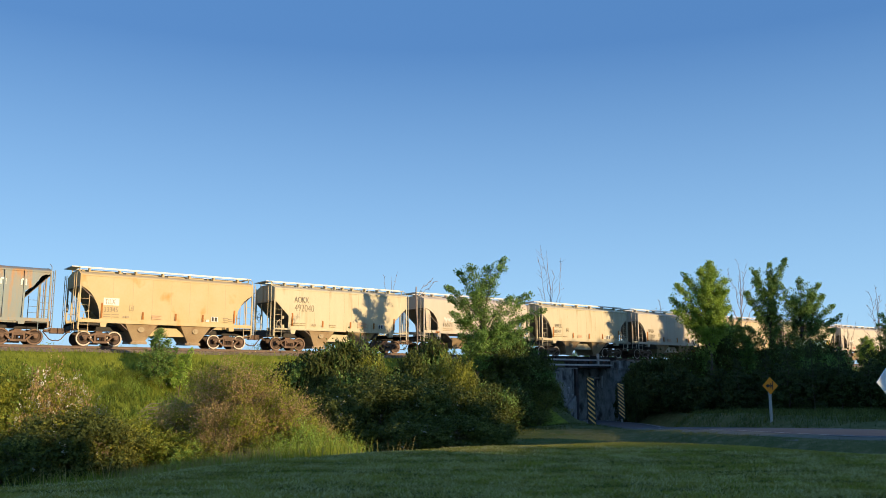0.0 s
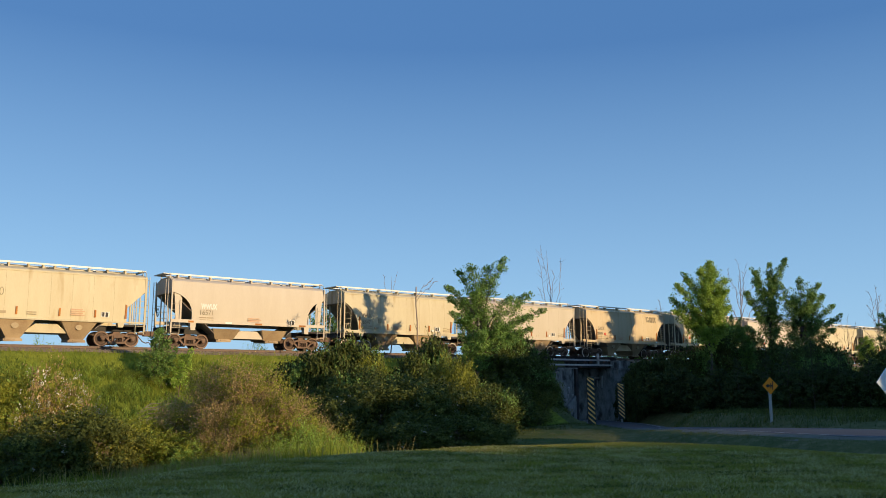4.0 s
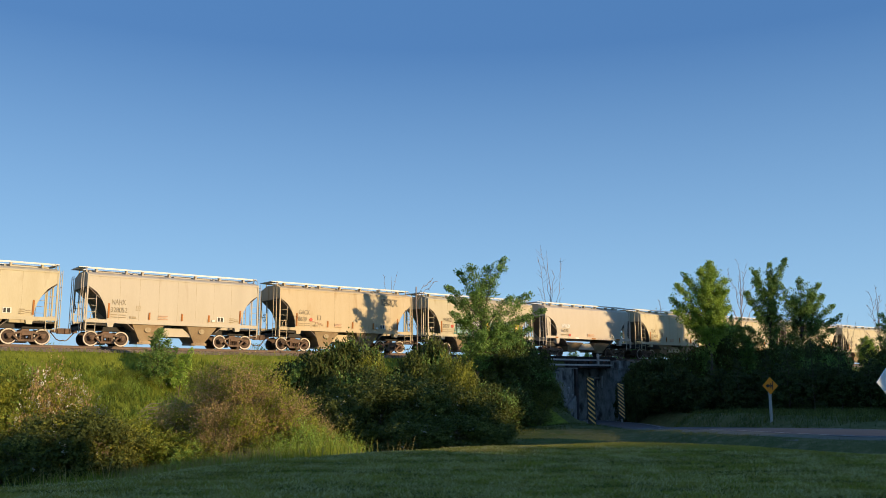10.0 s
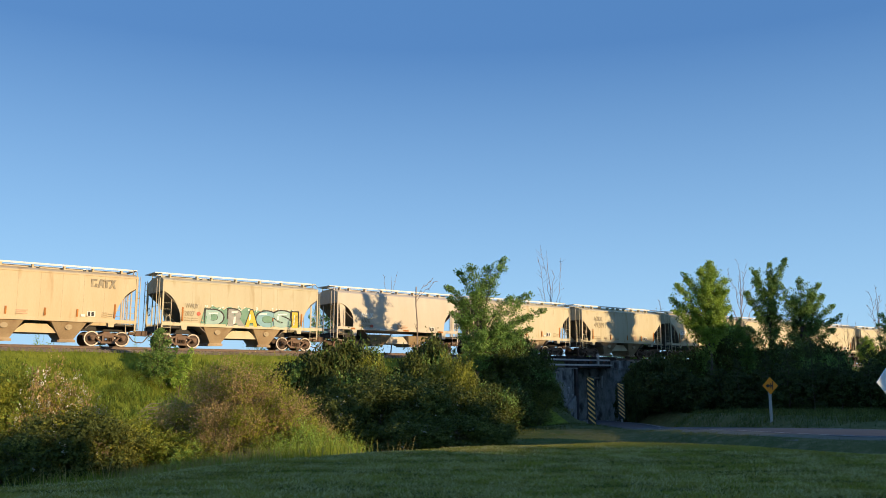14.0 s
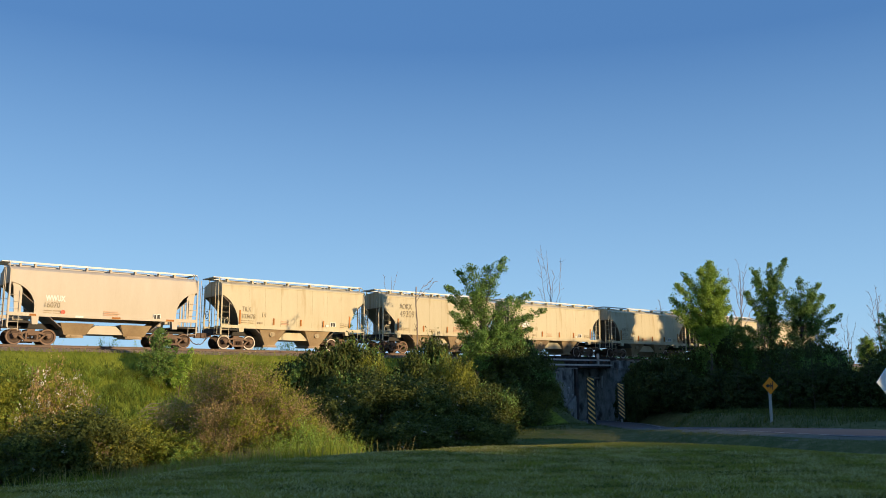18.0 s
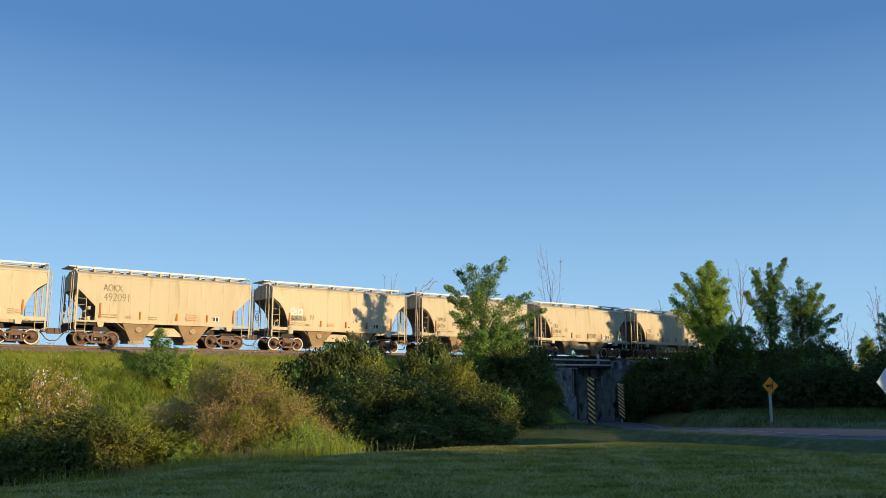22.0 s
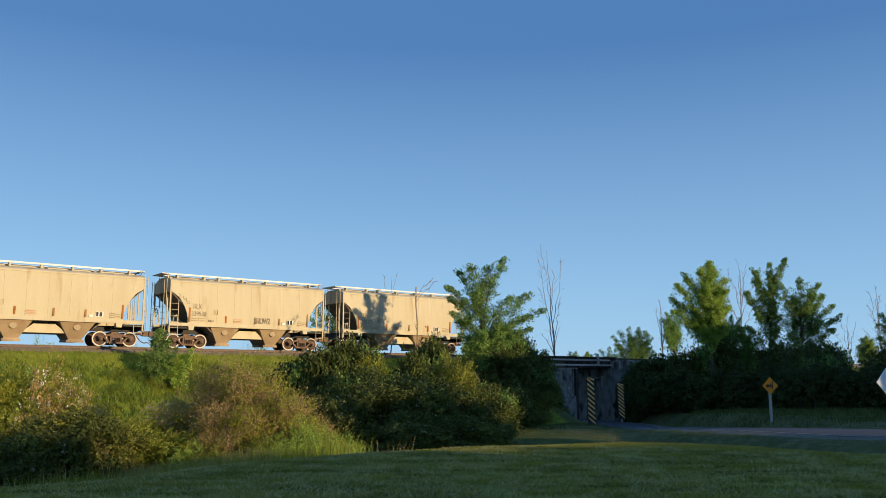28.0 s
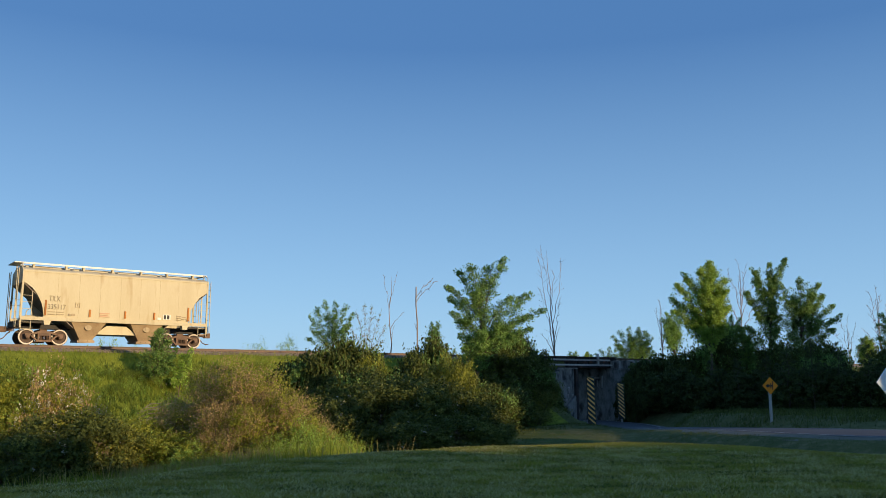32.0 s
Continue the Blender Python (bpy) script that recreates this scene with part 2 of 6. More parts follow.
M = {
    "tan": paint("tan_car_paint", (0.6, 0.53, 0.365), (0.54, 0.46, 0.3), 0.5, 0.72, bump=0.02, stretch=(3.0, 3.0, 0.5), spread=0.06, fine=9, stain=(0.44, 0.335, 0.19), stain_scale=0.45, stain_at=0.56, spec=0.22),
    "cream": paint("cream_car_paint", (0.6, 0.525, 0.42), (0.55, 0.47, 0.365), 0.5, 0.72, bump=0.02, stretch=(3.0, 3.0, 0.5), fine=9, stain=(0.46, 0.36, 0.24), stain_scale=0.5, stain_at=0.69, spec=0.22),
    "beige": paint("dull_beige_car_paint", (0.58, 0.51, 0.4), (0.53, 0.46, 0.35), 0.5, 0.75, bump=0.02, stretch=(3.0, 3.0, 0.5), fine=9, stain=(0.43, 0.34, 0.24), stain_scale=0.45, stain_at=0.6, spec=0.2),
    "buff": paint("warm_buff_car_paint", (0.6, 0.49, 0.32), (0.55, 0.425, 0.255), 0.5, 0.72, bump=0.02, stretch=(3.0, 3.0, 0.5), fine=9, stain=(0.45, 0.31, 0.165), stain_scale=0.45, stain_at=0.57, spec=0.22),
    "orange": paint("rust_stained_car_paint", (0.6, 0.475, 0.275), (0.57, 0.43, 0.22), 0.6, 0.72, bump=0.02, stretch=(1.2, 1.2, 0.9), fine=7, stain=(0.55, 0.31, 0.095), stain_scale=0.7, stain_at=0.6, spec=0.22),
    "blue": paint("rusted_blue_car_paint", (0.2, 0.27, 0.29), (0.3, 0.26, 0.19), 0.7, 0.6, bump=0.04, stretch=(3, 3, 0.5), fine=8, stain=(0.42, 0.22, 0.085), stain_scale=0.8, stain_at=0.54),
    "seam": paint("grimy_weld_seam", (0.43, 0.34, 0.21), (0.38, 0.29, 0.175), 3, 0.6, bump=0.0),
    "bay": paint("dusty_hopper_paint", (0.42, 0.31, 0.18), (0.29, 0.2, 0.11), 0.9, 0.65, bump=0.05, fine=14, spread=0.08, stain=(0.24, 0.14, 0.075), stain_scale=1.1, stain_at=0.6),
    "truck": paint("rusty_truck_steel", (0.2, 0.12, 0.075), (0.12, 0.075, 0.05), 3, 0.8, bump=0.3, fine=40, spread=0.15),
    "wheel": paint("brown_wheel_steel", (0.1, 0.058, 0.038), (0.065, 0.042, 0.03), 4, 0.75, bump=0.1, fine=40, spread=0.1),
    "tread": paint("polished_wheel_rim", (0.64, 0.56, 0.48), (0.48, 0.4, 0.32), 6, 0.55, metal=0.1, bump=0.03, spread=0.1),
    "dull_tread": paint("rusted_wheel_rim", (0.24, 0.15, 0.095), (0.17, 0.1, 0.065), 6, 0.65, bump=0.05, spread=0.1),
    "dark": paint("grimy_black_steel", (0.045, 0.038, 0.032), (0.025, 0.022, 0.02), 3, 0.75, bump=0.2, fine=30),
    "board": paint("galvanised_running_board", (0.72, 0.7, 0.66), (0.55, 0.53, 0.5), 3, 0.6, metal=0.2, bump=0.1),
    "amber": paint("amber_reflector_tape", (0.44, 0.16, 0.02), (0.34, 0.12, 0.016), 6, 0.75, bump=0.0, spread=0.2),
    "print": paint("faint_brown_print", (0.34, 0.26, 0.16), (0.42, 0.33, 0.2), 6, 0.7, bump=0.0),
    "ink": paint("faded_black_lettering", (0.19, 0.16, 0.11), (0.42, 0.34, 0.215), 4, 0.7, bump=0.0),
    "white_ink": paint("white_lettering", (0.8, 0.78, 0.72), (0.7, 0.67, 0.6), 5, 0.6, bump=0.0),
    "red_paint": paint("red_marker_paint", (0.6, 0.1, 0.05), (0.5, 0.08, 0.04), 5, 0.6, bump=0.0),
    "spray_green": paint("blue_green_spray_paint", (0.09, 0.22, 0.15), (0.16, 0.31, 0.21), 2.5, 0.6, bump=0.0),
    "spray_pale": paint("pale_teal_spray_paint", (0.34, 0.47, 0.42), (0.24, 0.38, 0.36), 2.5, 0.6, bump=0.0),
    "spray_grey": paint("grey_spray_paint", (0.34, 0.34, 0.31), (0.2, 0.2, 0.19), 3, 0.6, bump=0.0),
    "spray_yellow": paint("yellow_spray_paint", (0.62, 0.46, 0.02), (0.54, 0.38, 0.02), 3, 0.6, bump=0.0),
    "spray_blue": paint("light_blue_spray_paint", (0.22, 0.42, 0.46), (0.16, 0.3, 0.36), 3, 0.6, bump=0.0),
    # dirty sheets, painted darker still for the shade inside the car ends
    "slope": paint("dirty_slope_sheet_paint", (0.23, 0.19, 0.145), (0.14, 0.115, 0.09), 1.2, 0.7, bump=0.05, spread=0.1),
    "red_ink": paint("faded_red_lettering", (0.56, 0.3, 0.19), (0.56, 0.4, 0.26), 5, 0.7, bump=0.0),
    "rail": paint("rusty_rail_steel", (0.15, 0.085, 0.05), (0.09, 0.055, 0.036), 5, 0.6, bump=0.1, coords="Object"),
    "tie": paint("creosoted_tie_wood", (0.09, 0.065, 0.048), (0.05, 0.037, 0.03), 2, 0.9, bump=0.5, stretch=(6, 1, 6)),
    "ballast": paint("brown_ballast_stone", (0.3, 0.235, 0.165), (0.17, 0.13, 0.095), 9, 0.95, bump=0.6, fine=60),
    "asphalt": paint("worn_asphalt", (0.075, 0.078, 0.085), (0.05, 0.05, 0.055), 0.6, 0.85, bump=0.2, fine=60),
    "shoulder": paint("gravel_shoulder_stone", (0.2, 0.17, 0.12), (0.12, 0.11, 0.075), 2, 0.95, bump=0.6, fine=30),
    "line": paint("worn_white_road_paint", (0.5, 0.5, 0.48), (0.3, 0.3, 0.29), 3, 0.7, bump=0.0),
    "chalk": paint("faded_pale_wall_paint", (0.42, 0.41, 0.39), (0.24, 0.23, 0.22), 4, 0.9, bump=0.05),
    "concrete": paint("weathered_concrete", (0.34, 0.33, 0.3), (0.15, 0.143, 0.13), 1.8, 0.9, bump=0.5, fine=9, stretch=(1, 1, 0.55), stain=(0.055, 0.047, 0.04), stain_scale=1.3, stain_at=0.5),
    "stone": paint("dark_masonry_stone", (0.38, 0.365, 0.335), (0.22, 0.21, 0.195), 1.3, 0.92, bump=0.6, fine=16, spread=0.22, stain=(0.26, 0.25, 0.24), stain_scale=1.6, stain_at=0.58),
    "girder": paint("rusting_girder_steel", (0.06, 0.04, 0.033), (0.03, 0.024, 0.022), 1.5, 0.8, bump=0.3, stain=(0.15, 0.07, 0.035), stain_scale=1.6, stain_at=0.6),
    "girder_edge": paint("pale_weathered_timber", (0.56, 0.53, 0.49), (0.34, 0.31, 0.28), 2, 0.85, bump=0.4, stretch=(0.4, 3, 3)),
    "yellow": paint("yellow_sign_sheeting", (0.95, 0.31, 0.006), (0.88, 0.27, 0.005), 3, 0.45, bump=0.0),
    "marker_yellow": paint("faded_amber_board_paint", (0.96, 0.58, 0.16), (0.92, 0.52, 0.13), 2, 0.6, bump=0.03),
    "black": paint("flat_black_paint", (0.03, 0.027, 0.025), (0.045, 0.04, 0.036), 4, 0.7, bump=0.03),
    "post": paint("pale_wooden_post", (0.5, 0.48, 0.44), (0.36, 0.34, 0.31), 3, 0.8, bump=0.2, stretch=(4, 4, 0.6)),
    "white_sign": paint("white_reflective_sheeting", (0.93, 0.94, 0.95), (0.9, 0.91, 0.92), 3, 0.3, bump=0.0),
    "bark": paint("grey_brown_bark", (0.16, 0.12, 0.09), (0.08, 0.062, 0.048), 3, 0.95, bump=0.8, stretch=(3, 3, 0.6), spread=0.15),
    "dead": paint("bleached_dead_wood", (0.34, 0.27, 0.22), (0.2, 0.155, 0.125), 3, 0.9, bump=0.5, stretch=(3, 3, 0.5), spread=0.15),
    "twig": paint("brown_shrub_twigs", (0.2, 0.14, 0.1), (0.11, 0.08, 0.06), 3, 0.95, bump=0.3, spread=0.15),
}
L = {
    "tree": leafage("fresh_tree_leaves", (0.11, 0.21, 0.048), (0.34, 0.51, 0.125), 0.52),
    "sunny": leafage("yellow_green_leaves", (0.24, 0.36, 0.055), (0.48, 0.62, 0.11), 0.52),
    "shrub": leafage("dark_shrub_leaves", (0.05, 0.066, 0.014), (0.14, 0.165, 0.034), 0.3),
    "mid": leafage("mid_green_leaves", (0.1, 0.14, 0.02), (0.24, 0.3, 0.045), 0.42),
    "bramble": leafage("dark_olive_bramble_leaves", (0.1, 0.115, 0.022), (0.29, 0.29, 0.055), 0.35),
    # darker copy of the shrub leaves; the wood's shade is put into this colour
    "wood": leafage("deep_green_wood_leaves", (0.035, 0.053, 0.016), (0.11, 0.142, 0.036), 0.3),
    "olive": leafage("olive_shrub_leaves", (0.21, 0.235, 0.026), (0.43, 0.435, 0.055), 0.47),
    "rosy": leafage("reddish_brown_budding_leaves", (0.3, 0.2, 0.095), (0.65, 0.465, 0.21), 0.45),
    "flower": leafage("cream_blossom", (0.7, 0.66, 0.52), (0.82, 0.78, 0.66), 0.25),
    "grass": leafage("meadow_grass_blades", (0.16, 0.205, 0.02), (0.36, 0.39, 0.045), 0.45),
    "lawn": leafage("mown_lawn_blades", (0.24, 0.21, 0.034), (0.4, 0.365, 0.07), 0.42),
    "thatch": leafage("pale_lawn_thatch", (0.4, 0.37, 0.13), (0.56, 0.52, 0.22), 0.35),
    "straw": leafage("dry_grass_blades", (0.34, 0.27, 0.09), (0.56, 0.45, 0.16), 0.45),
}

# ---- ground ----
def smooth(a, b, x):
    t = np.clip((x - a) / (b - a), 0, 1)
    return t * t * (3 - 2 * t)


def curve_through(points, n=8):
    """A smooth line through points."""
    P = [Vector(p) for p in points]
    P = [P[0] * 2 - P[1]] + P + [P[-1] * 2 - P[-2]]
    out = []
    for a, b, c, d in zip(P, P[1:], P[2:], P[3:]):
        for i in range(n):
            t = i / n
            out.append(0.5 * (2 * b + (c - a) * t + (2 * a - 5 * b + 4 * c - d) * t * t + (3 * b - a - 3 * c + d) * t ** 3))
    return out + [P[-2]]


ROAD = curve_through([(*site(90, -8), 1.9), (*site(45, 16), 1.75), (*site(27, 27.5), 1.5), (*site(19.2, 36), 1.36), (*site(16.2, 42), 1.22), (*site(14.4, 52), 0.72),
                      (*site(13.4, 62), 0.2), (51.4, -9.6, 0.04), (54.0, -6, 0), (55.4, -2, 0), (55.9, 3, 0), (55.8, 12, 0), (52.5, 60, 0.3), (39, 160, 0.5)])
ROAD_XY = np.array([(p.x, p.y) for p in ROAD])
ROAD_Z = np.array([p.z for p in ROAD])
LOW = [(-30, 20, 0.5), (-10, 25, 0.35), (-15, 35, 0.4), (-5, 35, 0.35), (0, 45, 0.35), (8, 45, 0.55), (5, 60, 0.3), (-12, 45, 0.6), (-25, 45, 0.8), (19.5, 50, 1.6), (22, 44, 1.5), (17.5, 54, 1.3), (22, 52, 1.7), (26, 46, 1.6),
       (25, 70, 0.9), (35, 60, 1.5), (40, 40, 1.7), (11, 33, 0.85), (45, 90, 0.8), (80, 50, 1.8), (20, 90, 0.2), (-80, 40, 1.0), (0, 130, 0.8), (60, 140, 0.8)]
EDGE_A = np.radians([-180, -100, -60, -27.9, -21.6, -12.7, -5.1, 4.5, 12.0, 19.2, 27.9, 60, 100, 180])
EDGE_R = np.array([60, 16, 13.0, 14.4, 14.7, 17.2, 19.1, 21.3, 22.7, 22.4, 20.7, 16, 22, 60])


def ground_height(X, Y):
    X, Y = np.asarray(X, float), np.asarray(Y, float)
    s, c = math.sin(TRACK_TURN), math.cos(TRACK_TURN)
    lat, dep = X * s - (Y + 54.26) * c, X * c + (Y + 54.26) * s
    top, bot = 0.0, 0.0
    for a, b, z in LOW:
        w = 1 / ((lat - a) ** 2 + (dep - b) ** 2 + 30) ** 1.6
        top, bot = top + w * z, bot + w
    z = top / bot
    # the road bed
    best, rz = np.full(X.shape, 1e9), np.zeros(X.shape)
    for (x, y), h in zip(ROAD_XY, ROAD_Z):
        d = (X - x) ** 2 + (Y - y) ** 2
        rz, best = np.where(d < best, h, rz), np.minimum(d, best)
    best = np.sqrt(best)
    near = smooth(-2.0, 2.0, 46 - 0.2 * lat - dep)
    k = 1 - smooth(3.6, 5.6 + 2.4 * near, best)
    z = z * (1 - k) + (rz - 0.07) * k
    z = z - 0.35 * near * np.exp(-((best - 5.8) / 1.1) ** 2)
    # the railway bank
    dx = np.maximum(53.3 - X, X - 58.5)
    bank = 5.2 - np.maximum(0, np.abs(Y) - 3.0) / 1.75
    cone = np.where(np.abs(Y) > 2.55, z + np.maximum(0, dx - 6.8) / 1.2, np.where(dx > 0.3, 9.0, -9.0))
    bank = np.minimum(bank, cone)
    z = np.maximum(z, bank)
    # the lawn's knoll
    r, ang = np.hypot(lat, dep), np.arctan2(lat, dep)
    over = np.maximum(0, r - (np.interp(ang, EDGE_A, EDGE_R) - 1.9))
    drop = np.where(over < 4.5, 0.021 * over ** 2, 0.425 + 0.189 * (over - 4.5))
    lawn = 2.05 - drop
    z = np.maximum(z, lawn)
    n = 0.05 * np.sin(X * 0.7 + 1.3) * np.sin(Y * 0.9) + 0.03 * np.sin(X * 1.9 + Y * 1.1)
    return z + n * smooth(2.0, 6.0, best) * np.where(lawn > z - 0.01, 0.25, 1) * np.where(np.abs(Y) < 3, 0.2, 1)


def graded(lo, hi, step, far, extra=()):
    mid = list(np.arange(lo, hi + 1e-6, step)) + list(extra)
    out, x, d = [], lo, step
    while x > -far:
        d *= 1.35
        x -= d
        out.append(x)
    x, d = hi, step
    while x < far:
        d *= 1.35
        x += d
        out.append(x)
    return np.array(sorted(set(round(v, 3) for v in mid + out)))


gx = graded(-16, 105, 0.6, 2600, (53.2, 53.5, 58.2, 58.55))
gy = graded(-62, 14, 0.5, 2600, (-2.6, -2.5, 2.5, 2.6))
GX, GY = np.meshgrid(gx, gy, indexing='ij')
GZ = ground_height(GX, GY)
ny = len(gy)
verts = np.stack([GX, GY, GZ], -1).reshape(-1, 3)
ii = (np.arange(len(gx) - 1)[:, None] * ny + np.arange(ny - 1)[None, :]).ravel()
faces = np.stack([ii, ii + ny, ii + ny + 1, ii + 1], 1)
gme = bpy.data.meshes.new("ground")
gme.from_pydata(verts.tolist(), [], faces.tolist())
gme.polygons.foreach_set("use_smooth", [True] * len(gme.polygons))


def turf(name, tones, scale, fine, bump, rough=0.95):
    """Grass seen from afar: three tones in patches, tufts and fine grain."""
    mt = bpy.data.materials.new(name)
    mt.use_nodes = True
    nt = mt.node_tree
    nd, ln = nt.nodes, nt.links
    b = nd["Principled BSDF"]
    tc = nd.new("ShaderNodeTexCoord")
    ns = []
    for sc in (scale, fine, fine * 6):
        no = nd.new("ShaderNodeTexNoise")
        no.inputs["Scale"].default_value, no.inputs["Detail"].default_value = sc, 5
        ln.new(tc.outputs["Object"], no.inputs[0])
        ns.append(no)
    m1 = nd.new("ShaderNodeMix")
    m1.data_type = 'RGBA'
    r1 = nd.new("ShaderNodeMapRange")
    r1.inputs[1].default_value, r1.inputs[2].default_value = 0.35, 0.65
    ln.new(ns[0].outputs[0], r1.inputs[0])
    ln.new(r1.outputs[0], m1.inputs[0])
    m1.inputs[6].default_value, m1.inputs[7].default_value = (*tones[0], 1), (*tones[1], 1)
    m2 = nd.new("ShaderNodeMix")
    m2.data_type = 'RGBA'
    r2 = nd.new("ShaderNodeMapRange")
    r2.inputs[1].default_value, r2.inputs[2].default_value = 0.5, 0.72
    ln.new(ns[1].outputs[0], r2.inputs[0])
    ln.new(r2.outputs[0], m2.inputs[0])
    ln.new(m1.outputs[2], m2.inputs[6])
    m2.inputs[7].default_value = (*tones[2], 1)
    ln.new(m2.outputs[2], b.inputs["Base Color"])
    b.inputs["Roughness"].default_value = rough
    b.inputs["Specular IOR Level"].default_value = 0.15
    ad = nd.new("ShaderNodeMath")
    ad.operation = 'MULTIPLY_ADD'
    ln.new(ns[2].outputs[0], ad.inputs[0])
    ad.inputs[1].default_value = 0.5
    ln.new(ns[1].outputs[0], ad.inputs[2])
    bp = nd.new("ShaderNodeBump")
    bp.inputs["Strength"].default_value, bp.inputs["Distance"].default_value = bump, 0.06
    ln.new(ad.outputs[0], bp.inputs["Height"])
    ln.new(bp.outputs[0], b.inputs["Normal"])
    return mt


gme.materials.append(turf("rough_meadow", ((0.07, 0.1, 0.022), (0.12, 0.14, 0.034), (0.16, 0.15, 0.055)), 0.35, 2.5, 0.9))
gme.materials.append(turf("mown_lawn", ((0.17, 0.16, 0.027), (0.33, 0.295, 0.055), (0.46, 0.41, 0.12)), 0.8, 5.0, 1.0))
VERGE = turf("dry_mown_verge", ((0.085, 0.1, 0.03), (0.13, 0.13, 0.045), (0.19, 0.17, 0.075)), 0.5, 2.5, 0.8)
gme.materials.append(turf("bank_grass", ((0.18, 0.235, 0.022), (0.29, 0.31, 0.036), (0.14, 0.175, 0.024)), 0.45, 2.0, 0.9))
cx, cy = verts[faces].mean(1)[:, 0], verts[faces].mean(1)[:, 1]
s_, c_ = math.sin(TRACK_TURN), math.cos(TRACK_TURN)
la, de = cx * s_ - (cy + 54.26) * c_, cx * c_ + (cy + 54.26) * s_
on_lawn = np.hypot(la, de) < np.interp(np.arctan2(la, de), EDGE_A, EDGE_R) + 2.2
on_bank = (np.abs(cy) < 12) & (cx < 44)
gme.materials.append(VERGE)
near_road = np.min(np.hypot(cx[:, None] - ROAD_XY[None, ::2, 0], cy[:, None] - ROAD_XY[None, ::2, 1]), 1) < 8.0
gme.polygons.foreach_set("material_index", np.where(on_lawn, 1, np.where(on_bank, 2, np.where(near_road, 3, 0))).astype(np.int32))
gme.update()
tagged(new("ground", gme), "grassy knoll, gully and railway bank reaching the horizon", "ground", kind="structure")

# ---- road ----
road = thing("road", pose(0, 0, 0), "two-lane worn grey asphalt road curving towards the bridge", "road", kind="structure")
dirs = np.gradient(ROAD_XY, axis=0)
dirs /= np.linalg.norm(dirs, axis=1)[:, None]
side = np.stack([dirs[:, 1], -dirs[:, 0]], 1)


def ribbon(a, b, lift, crown=0.0):
    f = Form()
    f.strip([[(*(p + n * w), z + lift + crown * (1 - (w / 3.1) ** 2)) for w in np.linspace(a, b, 5)] for p, n, z in zip(ROAD_XY, side, ROAD_Z)])
    return f


part("carriageway", ribbon(-3.1, 3.1, 0.0, 0.05), M["asphalt"], road)
for a, b in ((3.09, 4.4), (-4.4, -3.09)):
    f = Form()
    f.strip([[(*(p + n * w), z + 0.001 - 0.2 * ((abs(w) - 3.09) / 1.31) ** 1.3 + 0.02 * math.sin(i * 2.1 + w * 5)) for w in np.linspace(a, b, 5)] for i, (p, n, z) in enumerate(zip(ROAD_XY, side, ROAD_Z))])
    part("gravel_shoulder", f, M["shoulder"], road, "grey-brown gravel shoulder")
part("edge_line", ribbon(2.72, 2.84, 0.016), M["line"], road, "worn white edge line")
part("edge_line", ribbon(-2.84, -2.72, 0.016), M["line"], road, "worn white edge line")

# ---- railway track ----
track = thing("railway_track", pose(0, 0, 0), "single railway track on brown ballast on top of the bank", "railway track", kind="structure")
X0, X1 = -90.0, 330.0
RAIL_FORM = [(-0.07, 0), (0.07, 0), (0.07, 0.02), (0.012, 0.04), (0.012, 0.13), (0.036, 0.14), (0.036, 0.18), (-0.036, 0.18), (-0.036, 0.14), (-0.012, 0.13), (-0.012, 0.04), (-0.07, 0.02)]
for y in (-0.7525, 0.7525):
    part("rail", Form().prism([(y + p, RAIL_TOP - 0.18 + q) for p, q in RAIL_FORM], X0, X1, 'x'), M["rail"], track)
rnd = random.Random(5)
ties = Form()
x = X0
while x < 140:
    d = rnd.uniform(-0.03, 0.03)
    ties.box(x - 0.11, x + 0.11, -1.3 + d, 1.3 + d, RAIL_TOP - 0.38, RAIL_TOP - 0.185 + rnd.uniform(-0.01, 0.01))
    x += 0.52
tagged(part("ties", ties.mesh("ties", 0), M["tie"], track, "dark creosoted wooden ties"), kind="stuff")
nx = int((140 - X0) / 0.45)
rows = []
for i in range(nx + 1):
    x = X0 + (140 - X0) * i / nx
    row = []
    for y, z in ((-3.4, 4.9), (-2.7, 5.12), (-2.2, 5.3), (-1.9, 5.4), (-1.5, 5.44), (-0.6, 5.42), (0.6, 5.42), (1.5, 5.44), (1.9, 5.4), (2.4, 5.22), (3.4, 4.9)):
        if 50.0 < x < 62.0:
            y, z = max(-1.95, min(1.9, y)), max(5.32, z)
        row.append((x, y + rnd.uniform(-0.05, 0.05), z + rnd.uniform(-0.035, 0.035)))
    rows.append(row)
part("ballast_bed", Form().strip(rows).mesh("ballast_bed", 0), M["ballast"], track)
part("ballast_bed", Form().box(140, X1, -2.6, 2.6, 4.6, 5.42), M["ballast"], track)
# loose stones along the shoulder
stone = [(1, 0, 0), (-1, 0, 0), (0, 1, 0), (0, -1, 0), (0, 0, 1), (0, 0, -1)]
octa = [(0, 2, 4), (2, 1, 4), (1, 3, 4), (3, 0, 4), (2, 0, 5), (1, 2, 5), (3, 1, 5), (0, 3, 5)]
stones = Form()
for i in range(7000):
    x, y = rnd.uniform(-4, 50), -rnd.triangular(1.5, 3.5, 2.3)
    z = np.interp(-y, [1.5, 1.9, 2.2, 2.7, 3.4], [5.44, 5.4, 5.3, 5.12, 4.9])
    k = rnd.uniform(0.025, 0.06)
    m = Euler((rnd.random() * 3, rnd.random() * 3, 0)).to_matrix()
    stones.add([m @ Vector(p) * k * rnd.uniform(0.7, 1.2) + Vector((x, y, z)) for p in stone], octa)
